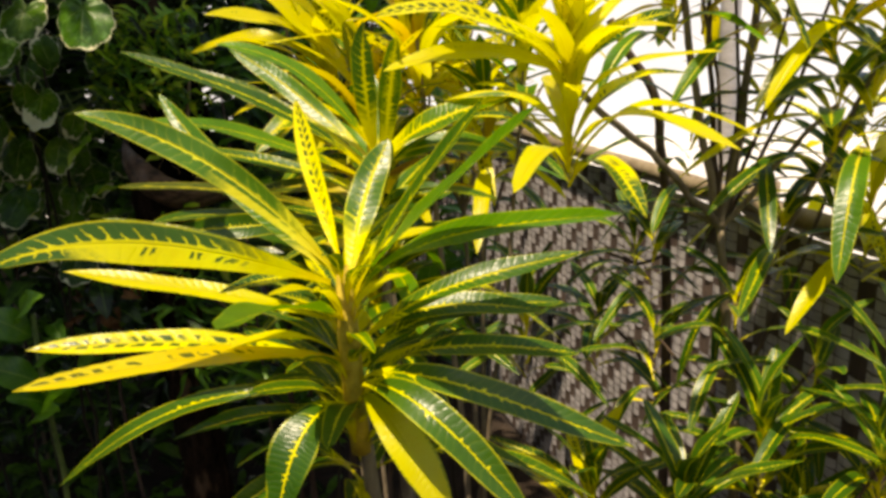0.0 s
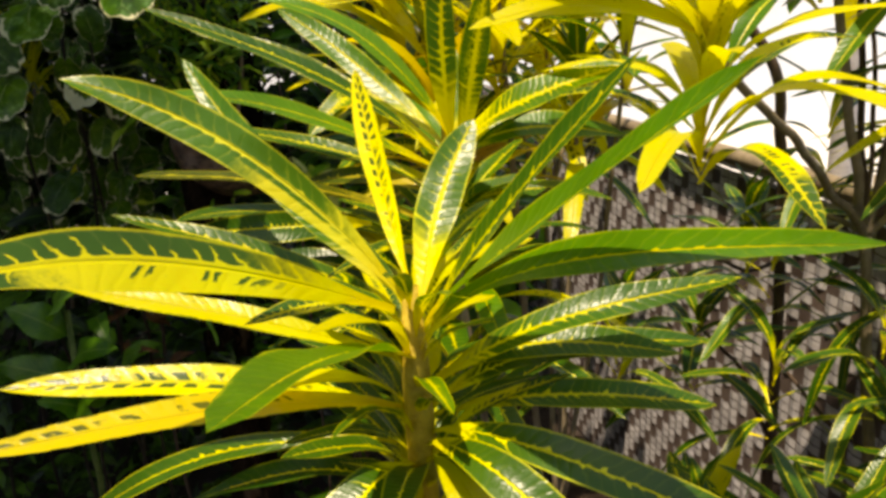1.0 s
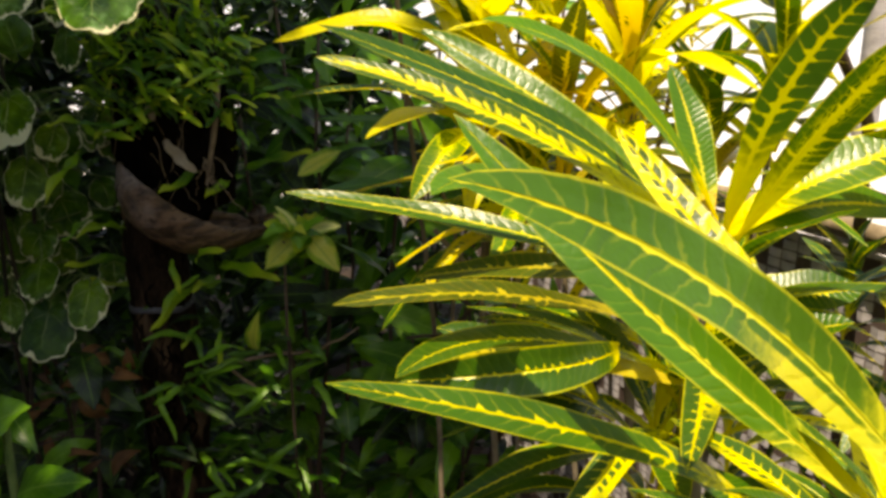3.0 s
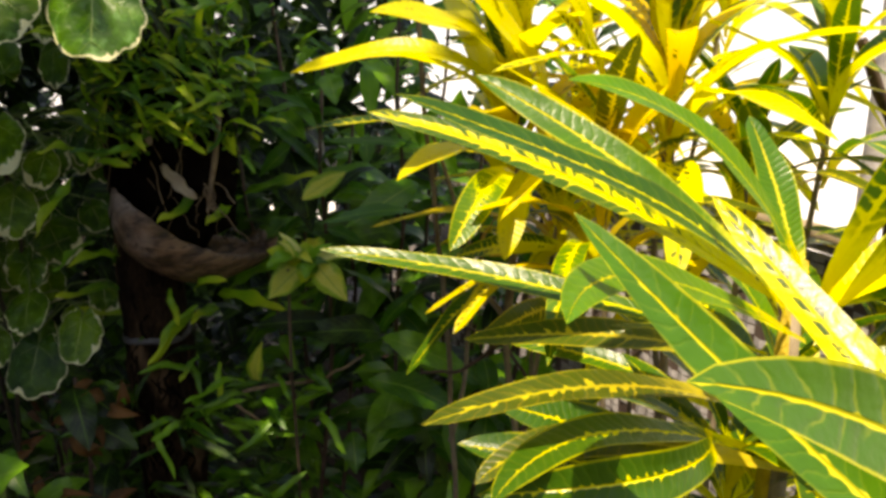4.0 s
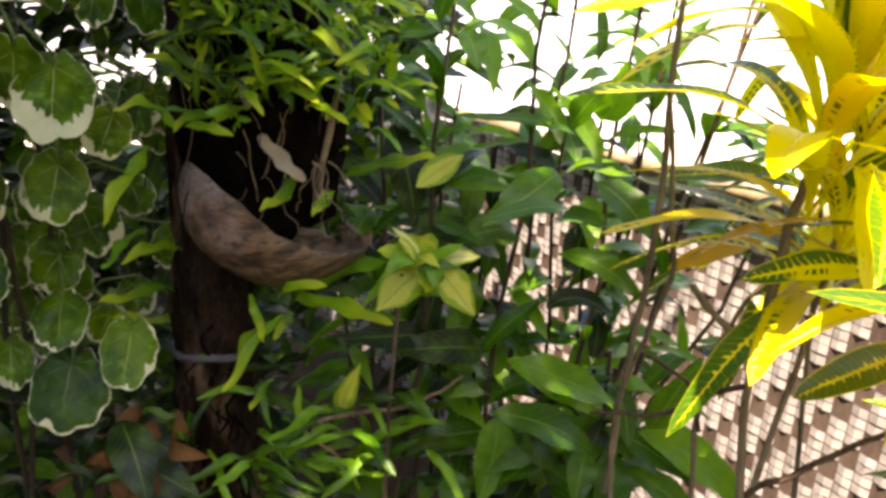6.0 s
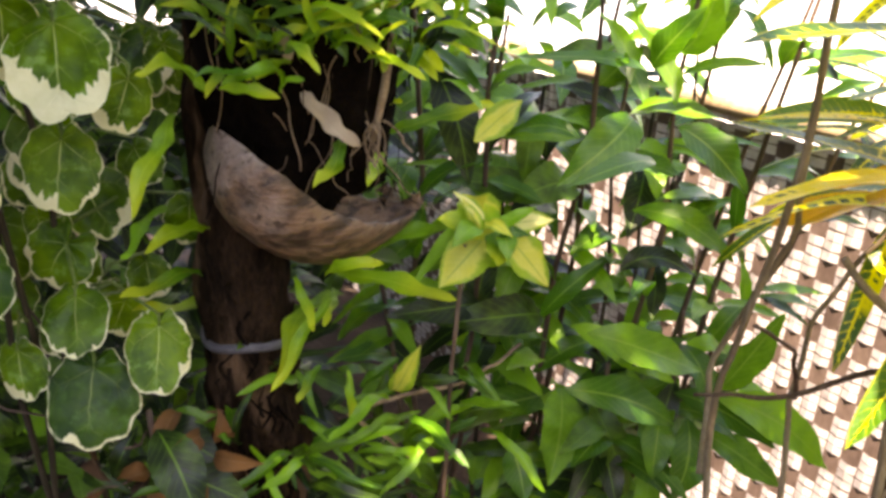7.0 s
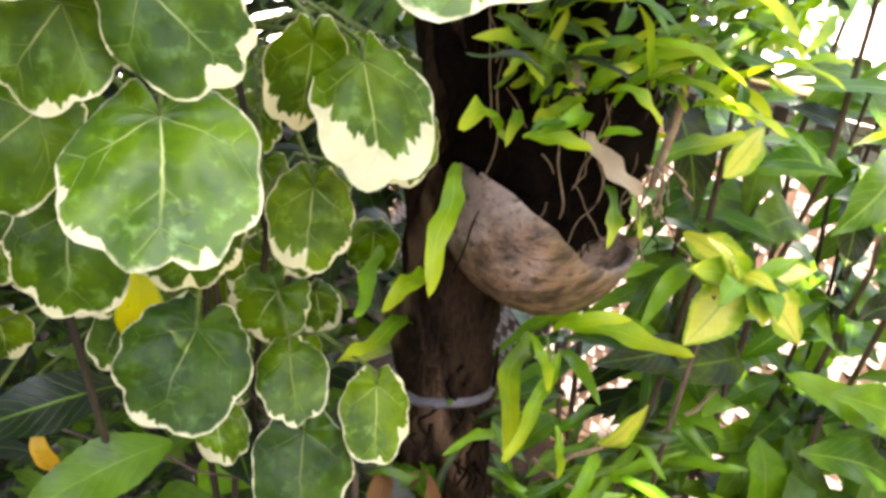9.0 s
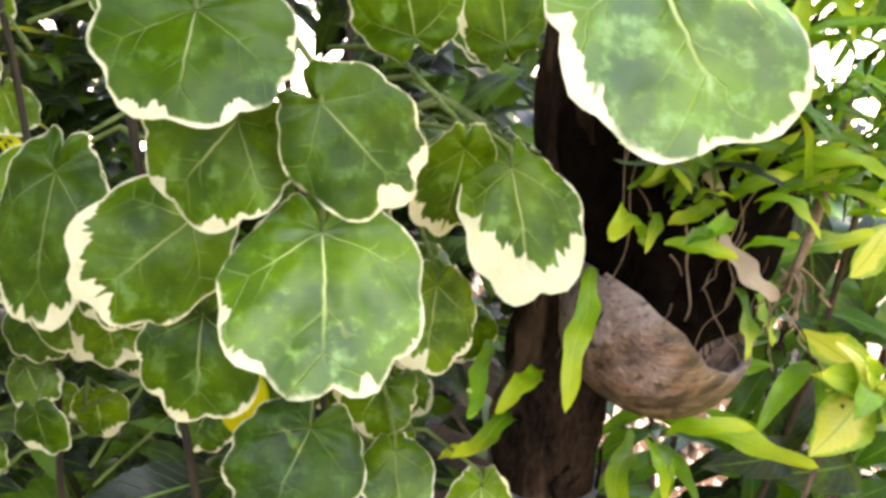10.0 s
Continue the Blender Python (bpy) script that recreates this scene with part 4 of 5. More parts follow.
rosette(second, (0.400, 0.880, 0.900), 20, 0.17, 0.022, [deep, deep, edge, rib], (20, 110), 65)
rosette(second, (0.520, 0.850, 0.900), 20, 0.17, 0.022, [deep, deep, edge, rib], (20, 110), 66)
for foot in ((0.300, 0.800), (0.400, 0.880), (0.520, 0.850)):
    branch(second, [(0.43, 1.02, 0.2), (0.5 * (0.43 + foot[0]), 0.5 * (1.0 + foot[1]), 0.62), (foot[0], foot[1], 0.88)], 0.003, twig)
rosette(second, (0.620, 0.900, 0.820), 15, 0.16, 0.022, dim_mix, (30, 110), 53)

for k, node in enumerate(((0.303, 1.000, 1.425), (0.394, 1.000, 1.410), (0.345, 1.050, 1.430), (0.470, 0.970, 1.405))):  # leafy tops
    rosette(second, node, 13, 0.17, 0.023, [green, olive, rib, amber, gold], (35, 105), 70 + k, (0, 0, 1), 0.14)
for top in ((0.322, 0.990, 1.42), (0.372, 1.020, 1.43), (0.425, 0.985, 1.39), (0.470, 0.970, 1.405)):
    branch(second, [fork, Vector(fork).lerp(Vector(top), 0.5) + Vector((0.012, 0, 0)), top], 0.0028, twig)

third = thing("croton", (-1.25, 1.85, 0), "yellow-leaved croton half hidden behind round leaves", "shrub", "crotons by the fence")
branch(third, [(-1.25, 1.85, -0.02), (-1.24, 1.84, 0.7), (-1.22, 1.83, 1.22)], 0.006, stalk)
branch(third, [(-1.24, 1.84, 0.7), (-1.32, 1.86, 1.0), (-1.36, 1.86, 1.35)], 0.005, stalk)
rosette(third, (-1.220, 1.830, 1.240), 22, 0.22, 0.025, [gold, half, dots], (20, 110), 61)
rosette(third, (-1.360, 1.860, 1.370), 22, 0.22, 0.025, [gold, half, dots], (20, 110), 62)

# ---- broad-leaved herb and fallen dry leaves on the shady side ----
herb = thing("herb", (-0.58, 1.0, 0), "leafy herb with broad mid-green leaves", "plant")


def broad_leaf(parent, base, tip, width, material, arch=0.15):
    return leaf(parent, base, tip, width, material, arch, (0.1, -0.6, 0.75), "lance", fold=0.15)


for tip, width in (((-0.524, 0.98, 1.030), 0.05), ((-0.475, 0.97, 0.960), 0.045), ((-0.590, 0.95, 0.890), 0.06), ((-0.634, 0.98, 1.005), 0.05), ((-0.514, 0.95, 0.870), 0.05), ((-0.66, 0.97, 0.93), 0.05), ((-0.55, 1.02, 0.90), 0.05), ((-0.49, 1.0, 0.90), 0.04)):
    broad_leaf(herb, (-0.570 + rng.uniform(-0.02, 0.02), 1.01, tip[2] - 0.05), tip, width, lance)
attach(part("stem", tube(bend((-0.58, 1.0, -0.02), (-0.570, 1.01, 0.99), 0, 0.006, 8, rng), 0.004, 6), green_stem), herb)
dry_twig = thing("dry_shoot", (-0.64, 1.31, 0), "withered shoot with curled orange-brown leaves", "plant")
attach(part("stem", tube(bend((-0.66, 1.33, -0.02), (-0.64, 1.31, 0.95), 0, 0.006, 8, rng), 0.003, 6), twig), dry_twig)
r = random.Random(23)
for k in range(26):
    base = Vector((r.uniform(-0.71, -0.57), r.uniform(1.27, 1.34), r.uniform(0.76, 0.945)))
    way = Vector((r.uniform(-1, 1), r.uniform(-0.8, 0.2), r.uniform(-1.0, 0.3))).normalized()
    leaf(dry_twig, base, base + way * r.uniform(0.025, 0.055), r.uniform(0.010, 0.022), r.choice([dry, dry, dry, shade]), 0.35, (r.uniform(-0.6, 0.6), -0.8, 0.5), "lance", fold=0.6, twist=r.uniform(-1.5, 1.5))
leaf(dry_twig, (-0.785, 1.36, 1.115), (-0.790, 1.35, 1.050), 0.032, gold, 0.2, (0.2, -0.8, 0.5))
leaf(dry_twig, (-0.865, 1.34, 0.995), (-0.852, 1.33, 0.955), 0.016, old, 0.2, (-0.2, -0.8, 0.5))
for tip in ((-0.785, 1.362, 1.115), (-0.865, 1.342, 0.995)):
    attach(part("twig", tube(bend((-0.66, 1.33, 0.90), tip, 0, 0.006, 6, r), 0.0012, 5), twig), dry_twig)
for k in range(7):
    a = Vector((-0.645, 1.315, 0.78 + 0.024 * k))
    b = Vector((r.uniform(-0.72, -0.57), r.uniform(1.27, 1.33), a.z + r.uniform(-0.02, 0.03)))
    attach(part("twig", tube(bend(a, b, 0, 0.004, 4, r), 0.0012, 5), twig), dry_twig)

# ---- polyscias with round cream-edged leaves ----
polyscias = thing("round_leaf_shrub", (-0.76, 1.33, 0), "shrub with round green leaves edged in cream", "shrub")
poly_stems = [(-0.73, 1.335), (-0.755, 1.345), (-0.80, 1.30), (-0.70, 1.36), (-0.92, 1.42), (-1.06, 1.46), (-1.20, 1.50), (-1.32, 1.54)]


def in_gap(p, reach):
    """Whether p lies in the gap between the shrub's stems, through which the light beyond the hedge is seen."""
    return (Vector(p) - Vector((-0.776, 1.60, 1.247))).cross(Vector((-0.084, 0.980, -0.178))).length < reach


def round_leaf(parent, stem, tip, width, material, facing=(0.05, -0.8, 0.55)):
    ob = attach(part("leaf", round_blade(stem, tip, width * 0.92, facing, rng), material), parent)
    home = min(poly_stems, key=lambda p: (p[0] - stem[0]) ** 2 + (p[1] - stem[1]) ** 2)
    start = Vector((home[0], home[1], stem[2] + rng.uniform(-0.01, 0.05)))
    way = [start, start.lerp(Vector(stem), 0.5) + Vector((0, 0.004, 0.022)), Vector(stem) + Vector((0, 0.006, 0.008)), Vector(stem)]
    attach(part("petiole", tube(way, [0.0018, 0.0016, 0.0014, 0.0012], 6), green_stem), ob)
    return ob


for x, y in poly_stems:
    attach(part("stem", tube(bend((x, y, -0.02), (x + rng.uniform(-0.05, 0.05), y, 1.95), 0, 0.012, 12, rng), [0.0040 - 0.0002 * k for k in range(13)], 8), dark_twig), polyscias)
round_leaf(polyscias, (-0.727, 1.171, 1.270), (-0.721, 1.129, 1.226), .082, pale_round, (0.05, -0.75, 0.65))
round_leaf(polyscias, (-0.643, 1.235, 1.279), (-0.635, 1.195, 1.232), .064, half_cream, (0.1, -0.85, 0.45))
round_leaf(polyscias, (-0.727, 1.160, 1.321), (-0.696, 1.161, 1.289), .056, rounded, (0.2, -0.85, 0.35))
round_leaf(polyscias, (-0.756, 1.170, 1.312), (-0.783, 1.172, 1.279), .064, rounded, (-0.1, -0.85, 0.4))
round_leaf(polyscias, (-0.780, 1.200, 1.264), (-0.822, 1.190, 1.230), .064, rounded, (-0.1, -0.9, 0.3))
round_leaf(polyscias, (-0.786, 1.235, 1.202), (-0.790, 1.219, 1.152), .066, rounded, (-0.05, -0.9, 0.25))
round_leaf(polyscias, (-0.738, 1.275, 1.108), (-0.762, 1.240, 1.062), .088, rounded, (0, -0.6, 0.75))
round_leaf(polyscias, (-0.685, 1.320, 1.056), (-0.681, 1.285, 1.022), .053, rounded, (0.05, -0.8, 0.55))
round_leaf(polyscias, (-0.624, 1.318, 1.026), (-0.627, 1.288, 0.978), .055, rounded, (0.1, -0.9, 0.35))
round_leaf(polyscias, (-0.677, 1.308, 0.996), (-0.683, 1.275, 0.942), .080, rounded, (0, -0.8, 0.5))
round_leaf(polyscias, (-0.667, 1.292, 1.192), (-0.673, 1.277, 1.143), .056, rounded, (0.1, -0.95, 0.2))
round_leaf(polyscias, (-0.717, 1.400, 1.073), (-0.717, 1.395, 1.044), .042, rounded, (0, -0.95, 0.2))
round_leaf(polyscias, (-0.667, 1.225, 1.290), (-0.674, 1.235, 1.246), .046, rounded, (0.3, -0.85, 0.2))
round_leaf(polyscias, (-0.630, 1.130, 1.372), (-0.617, 1.090, 1.329), .086, pale_round, (0.05, -0.7, 0.7))
round_leaf(polyscias, (-0.764, 1.150, 1.350), (-0.768, 1.128, 1.320), .064, rounded, (0, -0.8, 0.6))
round_leaf(polyscias, (-0.738, 1.285, 1.185), (-0.748, 1.275, 1.136), .078, rounded, (0, -0.9, 0.3))
round_leaf(polyscias, (-0.692, 1.345, 1.092), (-0.716, 1.340, 1.062), .062, rounded, (0, -0.85, 0.4))
round_leaf(polyscias, (-0.740, 1.330, 1.004), (-0.735, 1.315, 0.965), .046, rounded, (-0.2, -0.9, 0.3))
round_leaf(polyscias, (-0.611, 1.262, 1.240), (-0.622, 1.255, 1.206), .040, rounded, (0.3, -0.9, 0.2))
round_leaf(polyscias, (-0.745, 1.255, 1.235), (-0.757, 1.245, 1.180), .050, rounded, (-0.3, -0.9, 0.2))
round_leaf(polyscias, (-0.644, 1.270, 1.330), (-0.652, 1.265, 1.372), .050, rounded, (0.2, -0.9, 0.1))
round_leaf(polyscias, (-0.690, 1.240, 1.335), (-0.700, 1.230, 1.372), .052, rounded, (0.0, -0.9, 0.2))
round_leaf(polyscias, (-0.877, 1.320, 1.244), (-0.905, 1.300, 1.174), .080, rounded)
round_leaf(polyscias, (-0.846, 1.240, 1.270), (-0.862, 1.225, 1.200), .060, rounded, (-0.3, -0.85, 0.3))
round_leaf(polyscias, (-0.476, 1.110, 1.404), (-0.472, 1.090, 1.350), .086, pale_round, (0.05, -0.62, 0.78))
round_leaf(polyscias, (-0.529, 1.060, 1.401), (-0.534, 1.040, 1.366), .070, rounded)
r = random.Random(21)
for k in range(62):
    x, y, z = r.uniform(-1.35, -0.66), r.uniform(1.30, 1.62), r.uniform(0.95, 1.62)
    w = r.uniform(0.035, 0.07)
    if in_gap((x, y, z), 0.07) or (Vector((x, y, z)) - Vector((-1.0, 1.55, 1.30))).length < 0.15:
        continue
    d = Vector((r.uniform(-0.6, 0.6), r.uniform(-0.5, -0.1), -1)).normalized()
    round_leaf(polyscias, (x, y, z), Vector((x, y, z)) + d * w * 0.8, w, rounded, (r.uniform(-0.4, 0.4), -0.8, r.uniform(0.3, 0.9)))

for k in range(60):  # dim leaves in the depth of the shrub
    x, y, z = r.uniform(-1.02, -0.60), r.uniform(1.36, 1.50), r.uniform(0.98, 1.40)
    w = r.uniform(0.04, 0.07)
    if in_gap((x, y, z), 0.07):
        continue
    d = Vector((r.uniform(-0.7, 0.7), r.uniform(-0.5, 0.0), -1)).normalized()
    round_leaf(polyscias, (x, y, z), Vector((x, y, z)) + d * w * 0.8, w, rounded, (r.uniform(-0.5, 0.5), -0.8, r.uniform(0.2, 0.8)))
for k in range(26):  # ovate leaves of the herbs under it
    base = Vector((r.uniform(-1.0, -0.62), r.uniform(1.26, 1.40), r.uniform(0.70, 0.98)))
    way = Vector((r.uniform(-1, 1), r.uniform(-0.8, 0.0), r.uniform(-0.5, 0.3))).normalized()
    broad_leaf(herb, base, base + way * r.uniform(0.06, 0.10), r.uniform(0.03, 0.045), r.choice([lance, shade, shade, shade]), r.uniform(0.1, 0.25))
for base, tip, width in (((-0.770, 1.320, 0.985), (-0.870, 1.280, 0.960), 0.045), ((-0.800, 1.330, 1.030), (-0.900, 1.300, 1.020), 0.042)):
    broad_leaf(herb, base, tip, width, shade)

# ---- husk pot on the trunk, its tie and the orchid in it ----
HUSK_MID = Vector((-0.492, 1.362, 1.117))
axis = Vector((0.161, 0.104, -0.104)).normalized()
open_up = (Vector((0.30, 0.10, 1.0)) - axis * Vector((0.30, 0.10, 1.0)).dot(axis)).normalized()
front = axis.cross(open_up)
bm = bmesh.new()
skins = []
for thick in (0.0, 0.007):
    grid = []
    for i in range(23):
        s = -1 + 2 * i / 22
        body = math.sqrt(max(0.0, 1 - abs(s) ** (3.4 if s < 0 else 2.0))) * (1.0 if s < 0 else 1 - 0.25 * s)
        rad = max(0.004, 0.054 * body - thick)
        mid = HUSK_MID + axis * (0.112 * s * (1 - thick * 3)) + open_up * (0.030 * s * s - 0.004 + (0.006 if s > 0.6 else 0) * (s - 0.6))
        row = []
        for k in range(19):
            a = math.pi * (-0.04 + 1.08 * k / 18)
            p = mid + front * (math.cos(a) * rad) - open_up * (math.sin(a) * rad * 0.98)
            n0 = noise.noise(p * 28) * 0.0025 + noise.noise(p * 90) * 0.0012
            torn = noise.noise(Vector((s * 9, k * 0.2, 3))) * 0.006 if k in (0, 18) else 0
            row.append(bm.verts.new(p + (p - mid).normalized() * n0 + open_up * torn))
        grid.append(row)
    skins.append(grid)
for n0, grid in enumerate(skins):
    for i in range(22):
        for k in range(18):
            q = (grid[i][k], grid[i + 1][k], grid[i + 1][k + 1], grid[i][k + 1])
            bm.faces.new(q if n0 else q[::-1])
for k in (0, 18):
    for i in range(22):
        bm.faces.new((skins[0][i][k], skins[0][i + 1][k], skins[1][i + 1][k], skins[1][i][k]))
bmesh.ops.recalc_face_normals(bm, faces=bm.faces)
pot = part("husk_pot", bm, husk)
tagged(pot, "half coconut husk pot, greyish brown, tied to the trunk", "pot")

bm = tube([(math.cos(a) * 0.0412, math.sin(a) * 0.0412, 0.002 * math.sin(3 * a)) for a in [k * math.tau / 40 for k in range(41)]], 0.0035, 8)
for v in bm.verts:
    v.co.z *= 1.3
r = random.Random(13)
for k in range(5):  # torn fibre at the narrow end
    root_at = HUSK_MID + axis * r.uniform(0.06, 0.10) + open_up * r.uniform(0.012, 0.03) + front * r.uniform(-0.03, 0.01)
    way = (axis * r.uniform(0.2, 0.9) + open_up * r.uniform(0.5, 1.0) + front * r.uniform(-0.5, 0.5)).normalized()
    part("husk_flake", blade(root_at, root_at + way * r.uniform(0.018, 0.032), r.uniform(0.012, 0.02), "lance", 0.3, front, 0.6, 0.1, 8, r), husk, pot, "torn curl of husk")
tie = part("tie_band", bm, wire)
tie.location = (-0.558, 1.388, 0.980)
tagged(tie, "grey band tied round the trunk", "band")

orchid = thing("orchid", (-0.49, 1.34, 1.10), "orchid with strap leaves and bare roots on the trunk", "orchid")


def strap_leaf(parent, base, tip, width, material, arch=0.14, up=(0, -0.6, 0.75)):
    return leaf(parent, base, tip, width * 0.85, material, arch + rng.uniform(-0.04, 0.10), up, "strap", fold=rng.uniform(0.2, 0.7), ripple=0.11, twist=rng.uniform(-0.5, 0.5))


traced(orchid, (-0.586, 1.268, 1.215), (-0.596, 1.241, 1.194), (-0.611, 1.210, 1.162), 0.018, strap, (-0.2, -0.9, 0.3), shape="strap")
traced(orchid, (-0.561, 1.263, 1.230), (-0.578, 1.245, 1.251), (-0.598, 1.218, 1.251), 0.017, strap, (0, -0.6, 0.8), shape="strap")
traced(orchid, (-0.583, 1.358, 1.094), None, (-0.624, 1.298, 1.102), 0.020, strap, (0, -0.6, 0.75), shape="strap", arch=0.16)
traced(orchid, (-0.617, 1.371, 1.113), None, (-0.641, 1.299, 1.095), 0.017, lance, (-0.3, -0.8, 0.4), shape="strap")
traced(orchid, (-0.590, 1.379, 1.041), None, (-0.649, 1.307, 1.056), 0.018, strap, (0, -0.6, 0.75), shape="strap", arch=0.12)
traced(orchid, (-0.577, 1.484, 0.941), None, (-0.652, 1.348, 1.020), 0.020, strap, (0, -0.6, 0.75), shape="strap", arch=0.14)
traced(orchid, (-0.469, 1.333, 1.178), None, (-0.494, 1.252, 1.164), 0.016, strap, (0, -0.9, 0.3), shape="strap")
traced(orchid, (-0.434, 1.364, 1.159), None, (-0.452, 1.294, 1.150), 0.017, strap, (0, -0.9, 0.3), shape="strap")
traced(orchid, (-0.479, 1.411, 1.003), (-0.510, 1.353, 1.003), (-0.532, 1.282, 0.980), 0.024, strap, (-0.3, -0.8, 0.4), shape="strap")
traced(orchid, (-0.476, 1.388, 1.017), None, (-0.489, 1.316, 1.019), 0.015, strap, (0.2, -0.8, 0.4), shape="strap")
traced(orchid, (-0.473, 1.393, 1.031), None, (-0.371, 1.323, 1.032), 0.026, strap, (0, -0.6, 0.8), shape="strap", arch=0.08)
traced(orchid, (-0.475, 1.438, 1.014), None, (-0.372, 1.403, 1.072), 0.028, lance, (0, -0.6, 0.8), shape="strap", arch=0.08)
traced(orchid, (-0.424, 1.386, 1.169), None, (-0.330, 1.388, 1.194), 0.022, strap, (0, -0.6, 0.8), shape="strap", arch=0.06)
traced(orchid, (-0.433, 1.357, 1.241), (-0.421, 1.315, 1.257), (-0.403, 1.258, 1.246), 0.019, strap, (0, -0.6, 0.8), shape="strap")
traced(orchid, (-0.506, 1.290, 1.247), None, (-0.538, 1.288, 1.233), 0.013, strap, (0, -0.7, 0.7), shape="strap", arch=0.12)
traced(orchid, (-0.517, 1.308, 1.268), None, (-0.507, 1.297, 1.246), 0.014, pale, (0.2, -0.9, 0.3), shape="strap")
traced(orchid, (-0.499, 1.306, 1.222), (-0.482, 1.296, 1.203), (-0.458, 1.290, 1.184), 0.020, pale, (0.2, -0.8, 0.5), shape="strap")
traced(orchid, (-0.436, 1.369, 1.198), None, (-0.419, 1.343, 1.206), 0.014, strap, (0, -0.7, 0.6), shape="strap")
traced(orchid, (-0.350, 1.375, 1.163), None, (-0.296, 1.417, 1.191), 0.028, cream, (0, -0.9, 0.4), shape="lance")

strap_leaf(orchid, (-0.512, 1.320, 1.064), (-0.497, 1.300, 1.022), .011, strap)
strap_leaf(orchid, (-0.486, 1.340, 1.052), (-0.437, 1.310, 1.077), .016, strap)
strap_leaf(orchid, (-0.482, 1.330, 1.038), (-0.534, 1.280, 0.977), .014, strap)
strap_leaf(orchid, (-0.467, 1.350, 0.950), (-0.466, 1.330, 0.903), .011, strap)
strap_leaf(orchid, (-0.493, 1.350, 0.958), (-0.515, 1.330, 0.930), .012, strap)
strap_leaf(orchid, (-0.430, 1.320, 1.254), (-0.404, 1.270, 1.237), .016, strap)
r = random.Random(5)
for k in range(290):  # tuft above the pot
    base = Vector((r.uniform(-0.56, -0.38), r.uniform(1.245, 1.33), 1.232 + 0.16 * r.random()))
    way = Vector((r.uniform(-1, 1), r.uniform(-0.9, 0.0), r.uniform(-0.2, 0.9))).normalized()
    strap_leaf(orchid, base, base + way * r.uniform(0.025, 0.062), r.uniform(0.007, 0.013), r.choice([strap, strap, lance, shade]), r.uniform(0.1, 0.3))
for k in range(95):  # new shoots low on the trunk, about a third darkened as shade
    base = Vector((r.uniform(-0.60, -0.33), r.uniform(1.31, 1.42), r.uniform(0.70, 0.93)))
    way = Vector((r.uniform(-1, 1), r.uniform(-1.0, 0.1), r.uniform(-0.4, 0.7))).normalized()
    strap_leaf(orchid, base, base + way * r.uniform(0.05, 0.10), r.uniform(0.009, 0.017), r.choice([lance, lance, shade]), r.uniform(0.1, 0.3))
attach(part("pseudobulb", tube([(-0.447, 1.302, 1.185), (-0.438, 1.305, 1.225), (-0.431, 1.31, 1.265), (-0.428, 1.315, 1.31)], [0.0024, 0.0033, 0.0028, 0.002], 8), root, None, "pale bare orchid cane"), orchid)
for k in range(8):  # pale root tuft under the cane
    a = Vector((-0.447, 1.300, 1.20)) + Vector((r.uniform(-0.008, 0.008), r.uniform(-0.006, 0.006), 0))
    b = a + Vector((r.uniform(-0.03, 0.03), r.uniform(-0.02, 0.01), r.uniform(-0.05, -0.02)))
    attach(part("root", tube(soften(bend(a, b, 0, 0.004, 5, r)), r.uniform(0.0005, 0.0010), 5), root), orchid)
for k in range(70):  # roots
    a = Vector((r.uniform(-0.575, -0.42), r.uniform(1.300, 1.33), r.uniform(1.16, 1.36)))
    b = a + Vector((r.uniform(-0.04, 0.04), r.uniform(-0.012, 0.01), r.uniform(-0.13, -0.03)))
    b.z = max(b.z, 1.125)
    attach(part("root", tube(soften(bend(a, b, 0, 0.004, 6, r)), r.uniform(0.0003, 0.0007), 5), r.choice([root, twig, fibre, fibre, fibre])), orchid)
for k in range(34):  # roots that creep down the bark
    turn, z, run = r.uniform(math.pi * 1.05, math.pi * 2.0), r.uniform(0.80, 1.03), r.uniform(0.06, 0.18)
    way = [Vector((-0.557 + math.cos(turn + 0.25 * math.sin(q * 1.7 + k)) * 0.042, 1.388 + math.sin(turn + 0.25 * math.sin(q * 1.7 + k)) * 0.042, z - run * q / 7)) for q in range(8)]
    attach(part("root", tube(soften(way), r.uniform(0.0009, 0.0022), 5), r.choice([fibre, bark, bark])), orchid)
# matted roots as one near-black lump, where deep shade lies
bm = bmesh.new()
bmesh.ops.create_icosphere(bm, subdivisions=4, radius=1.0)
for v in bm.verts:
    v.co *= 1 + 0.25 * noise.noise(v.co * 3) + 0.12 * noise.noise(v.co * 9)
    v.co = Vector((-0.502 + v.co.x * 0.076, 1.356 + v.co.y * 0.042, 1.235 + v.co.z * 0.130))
attach(part("root_mass", bm, fibre, None, "matted root fibre, blackened to hold the shade"), orchid)

# ---- lance-leaved shrub and its pale variegated shoot ----
bush = thing("lance_leaf_shrub", (-0.25, 1.45, 0), "shrub with dark stems and lance-shaped green leaves", "shrub")


def shrub_leaf(parent, base, tip, width, material, arch=0.12, up=(0, -0.6, 0.75)):
    return leaf(parent, base, tip, width, material, arch, up, "lance", fold=0.22)


shoot(bush, (-0.201, 1.376, 1.182), None, (-0.291, 1.315, 1.139), 0.040, lance, (-0.1, -0.8, 0.55))
shoot(bush, (-0.204, 1.314, 1.158), None, (-0.314, 1.233, 1.166), 0.019, lance, (0, -0.6, 0.8))
shoot(bush, (-0.206, 1.350, 1.040), (-0.170, 1.351, 1.052), (-0.129, 1.338, 1.032), 0.026, shade, (0, -0.5, 0.85))
shoot(bush, (-0.250, 1.308, 0.998), None, (-0.135, 1.296, 0.955), 0.040, lance, (0, -0.6, 0.8))
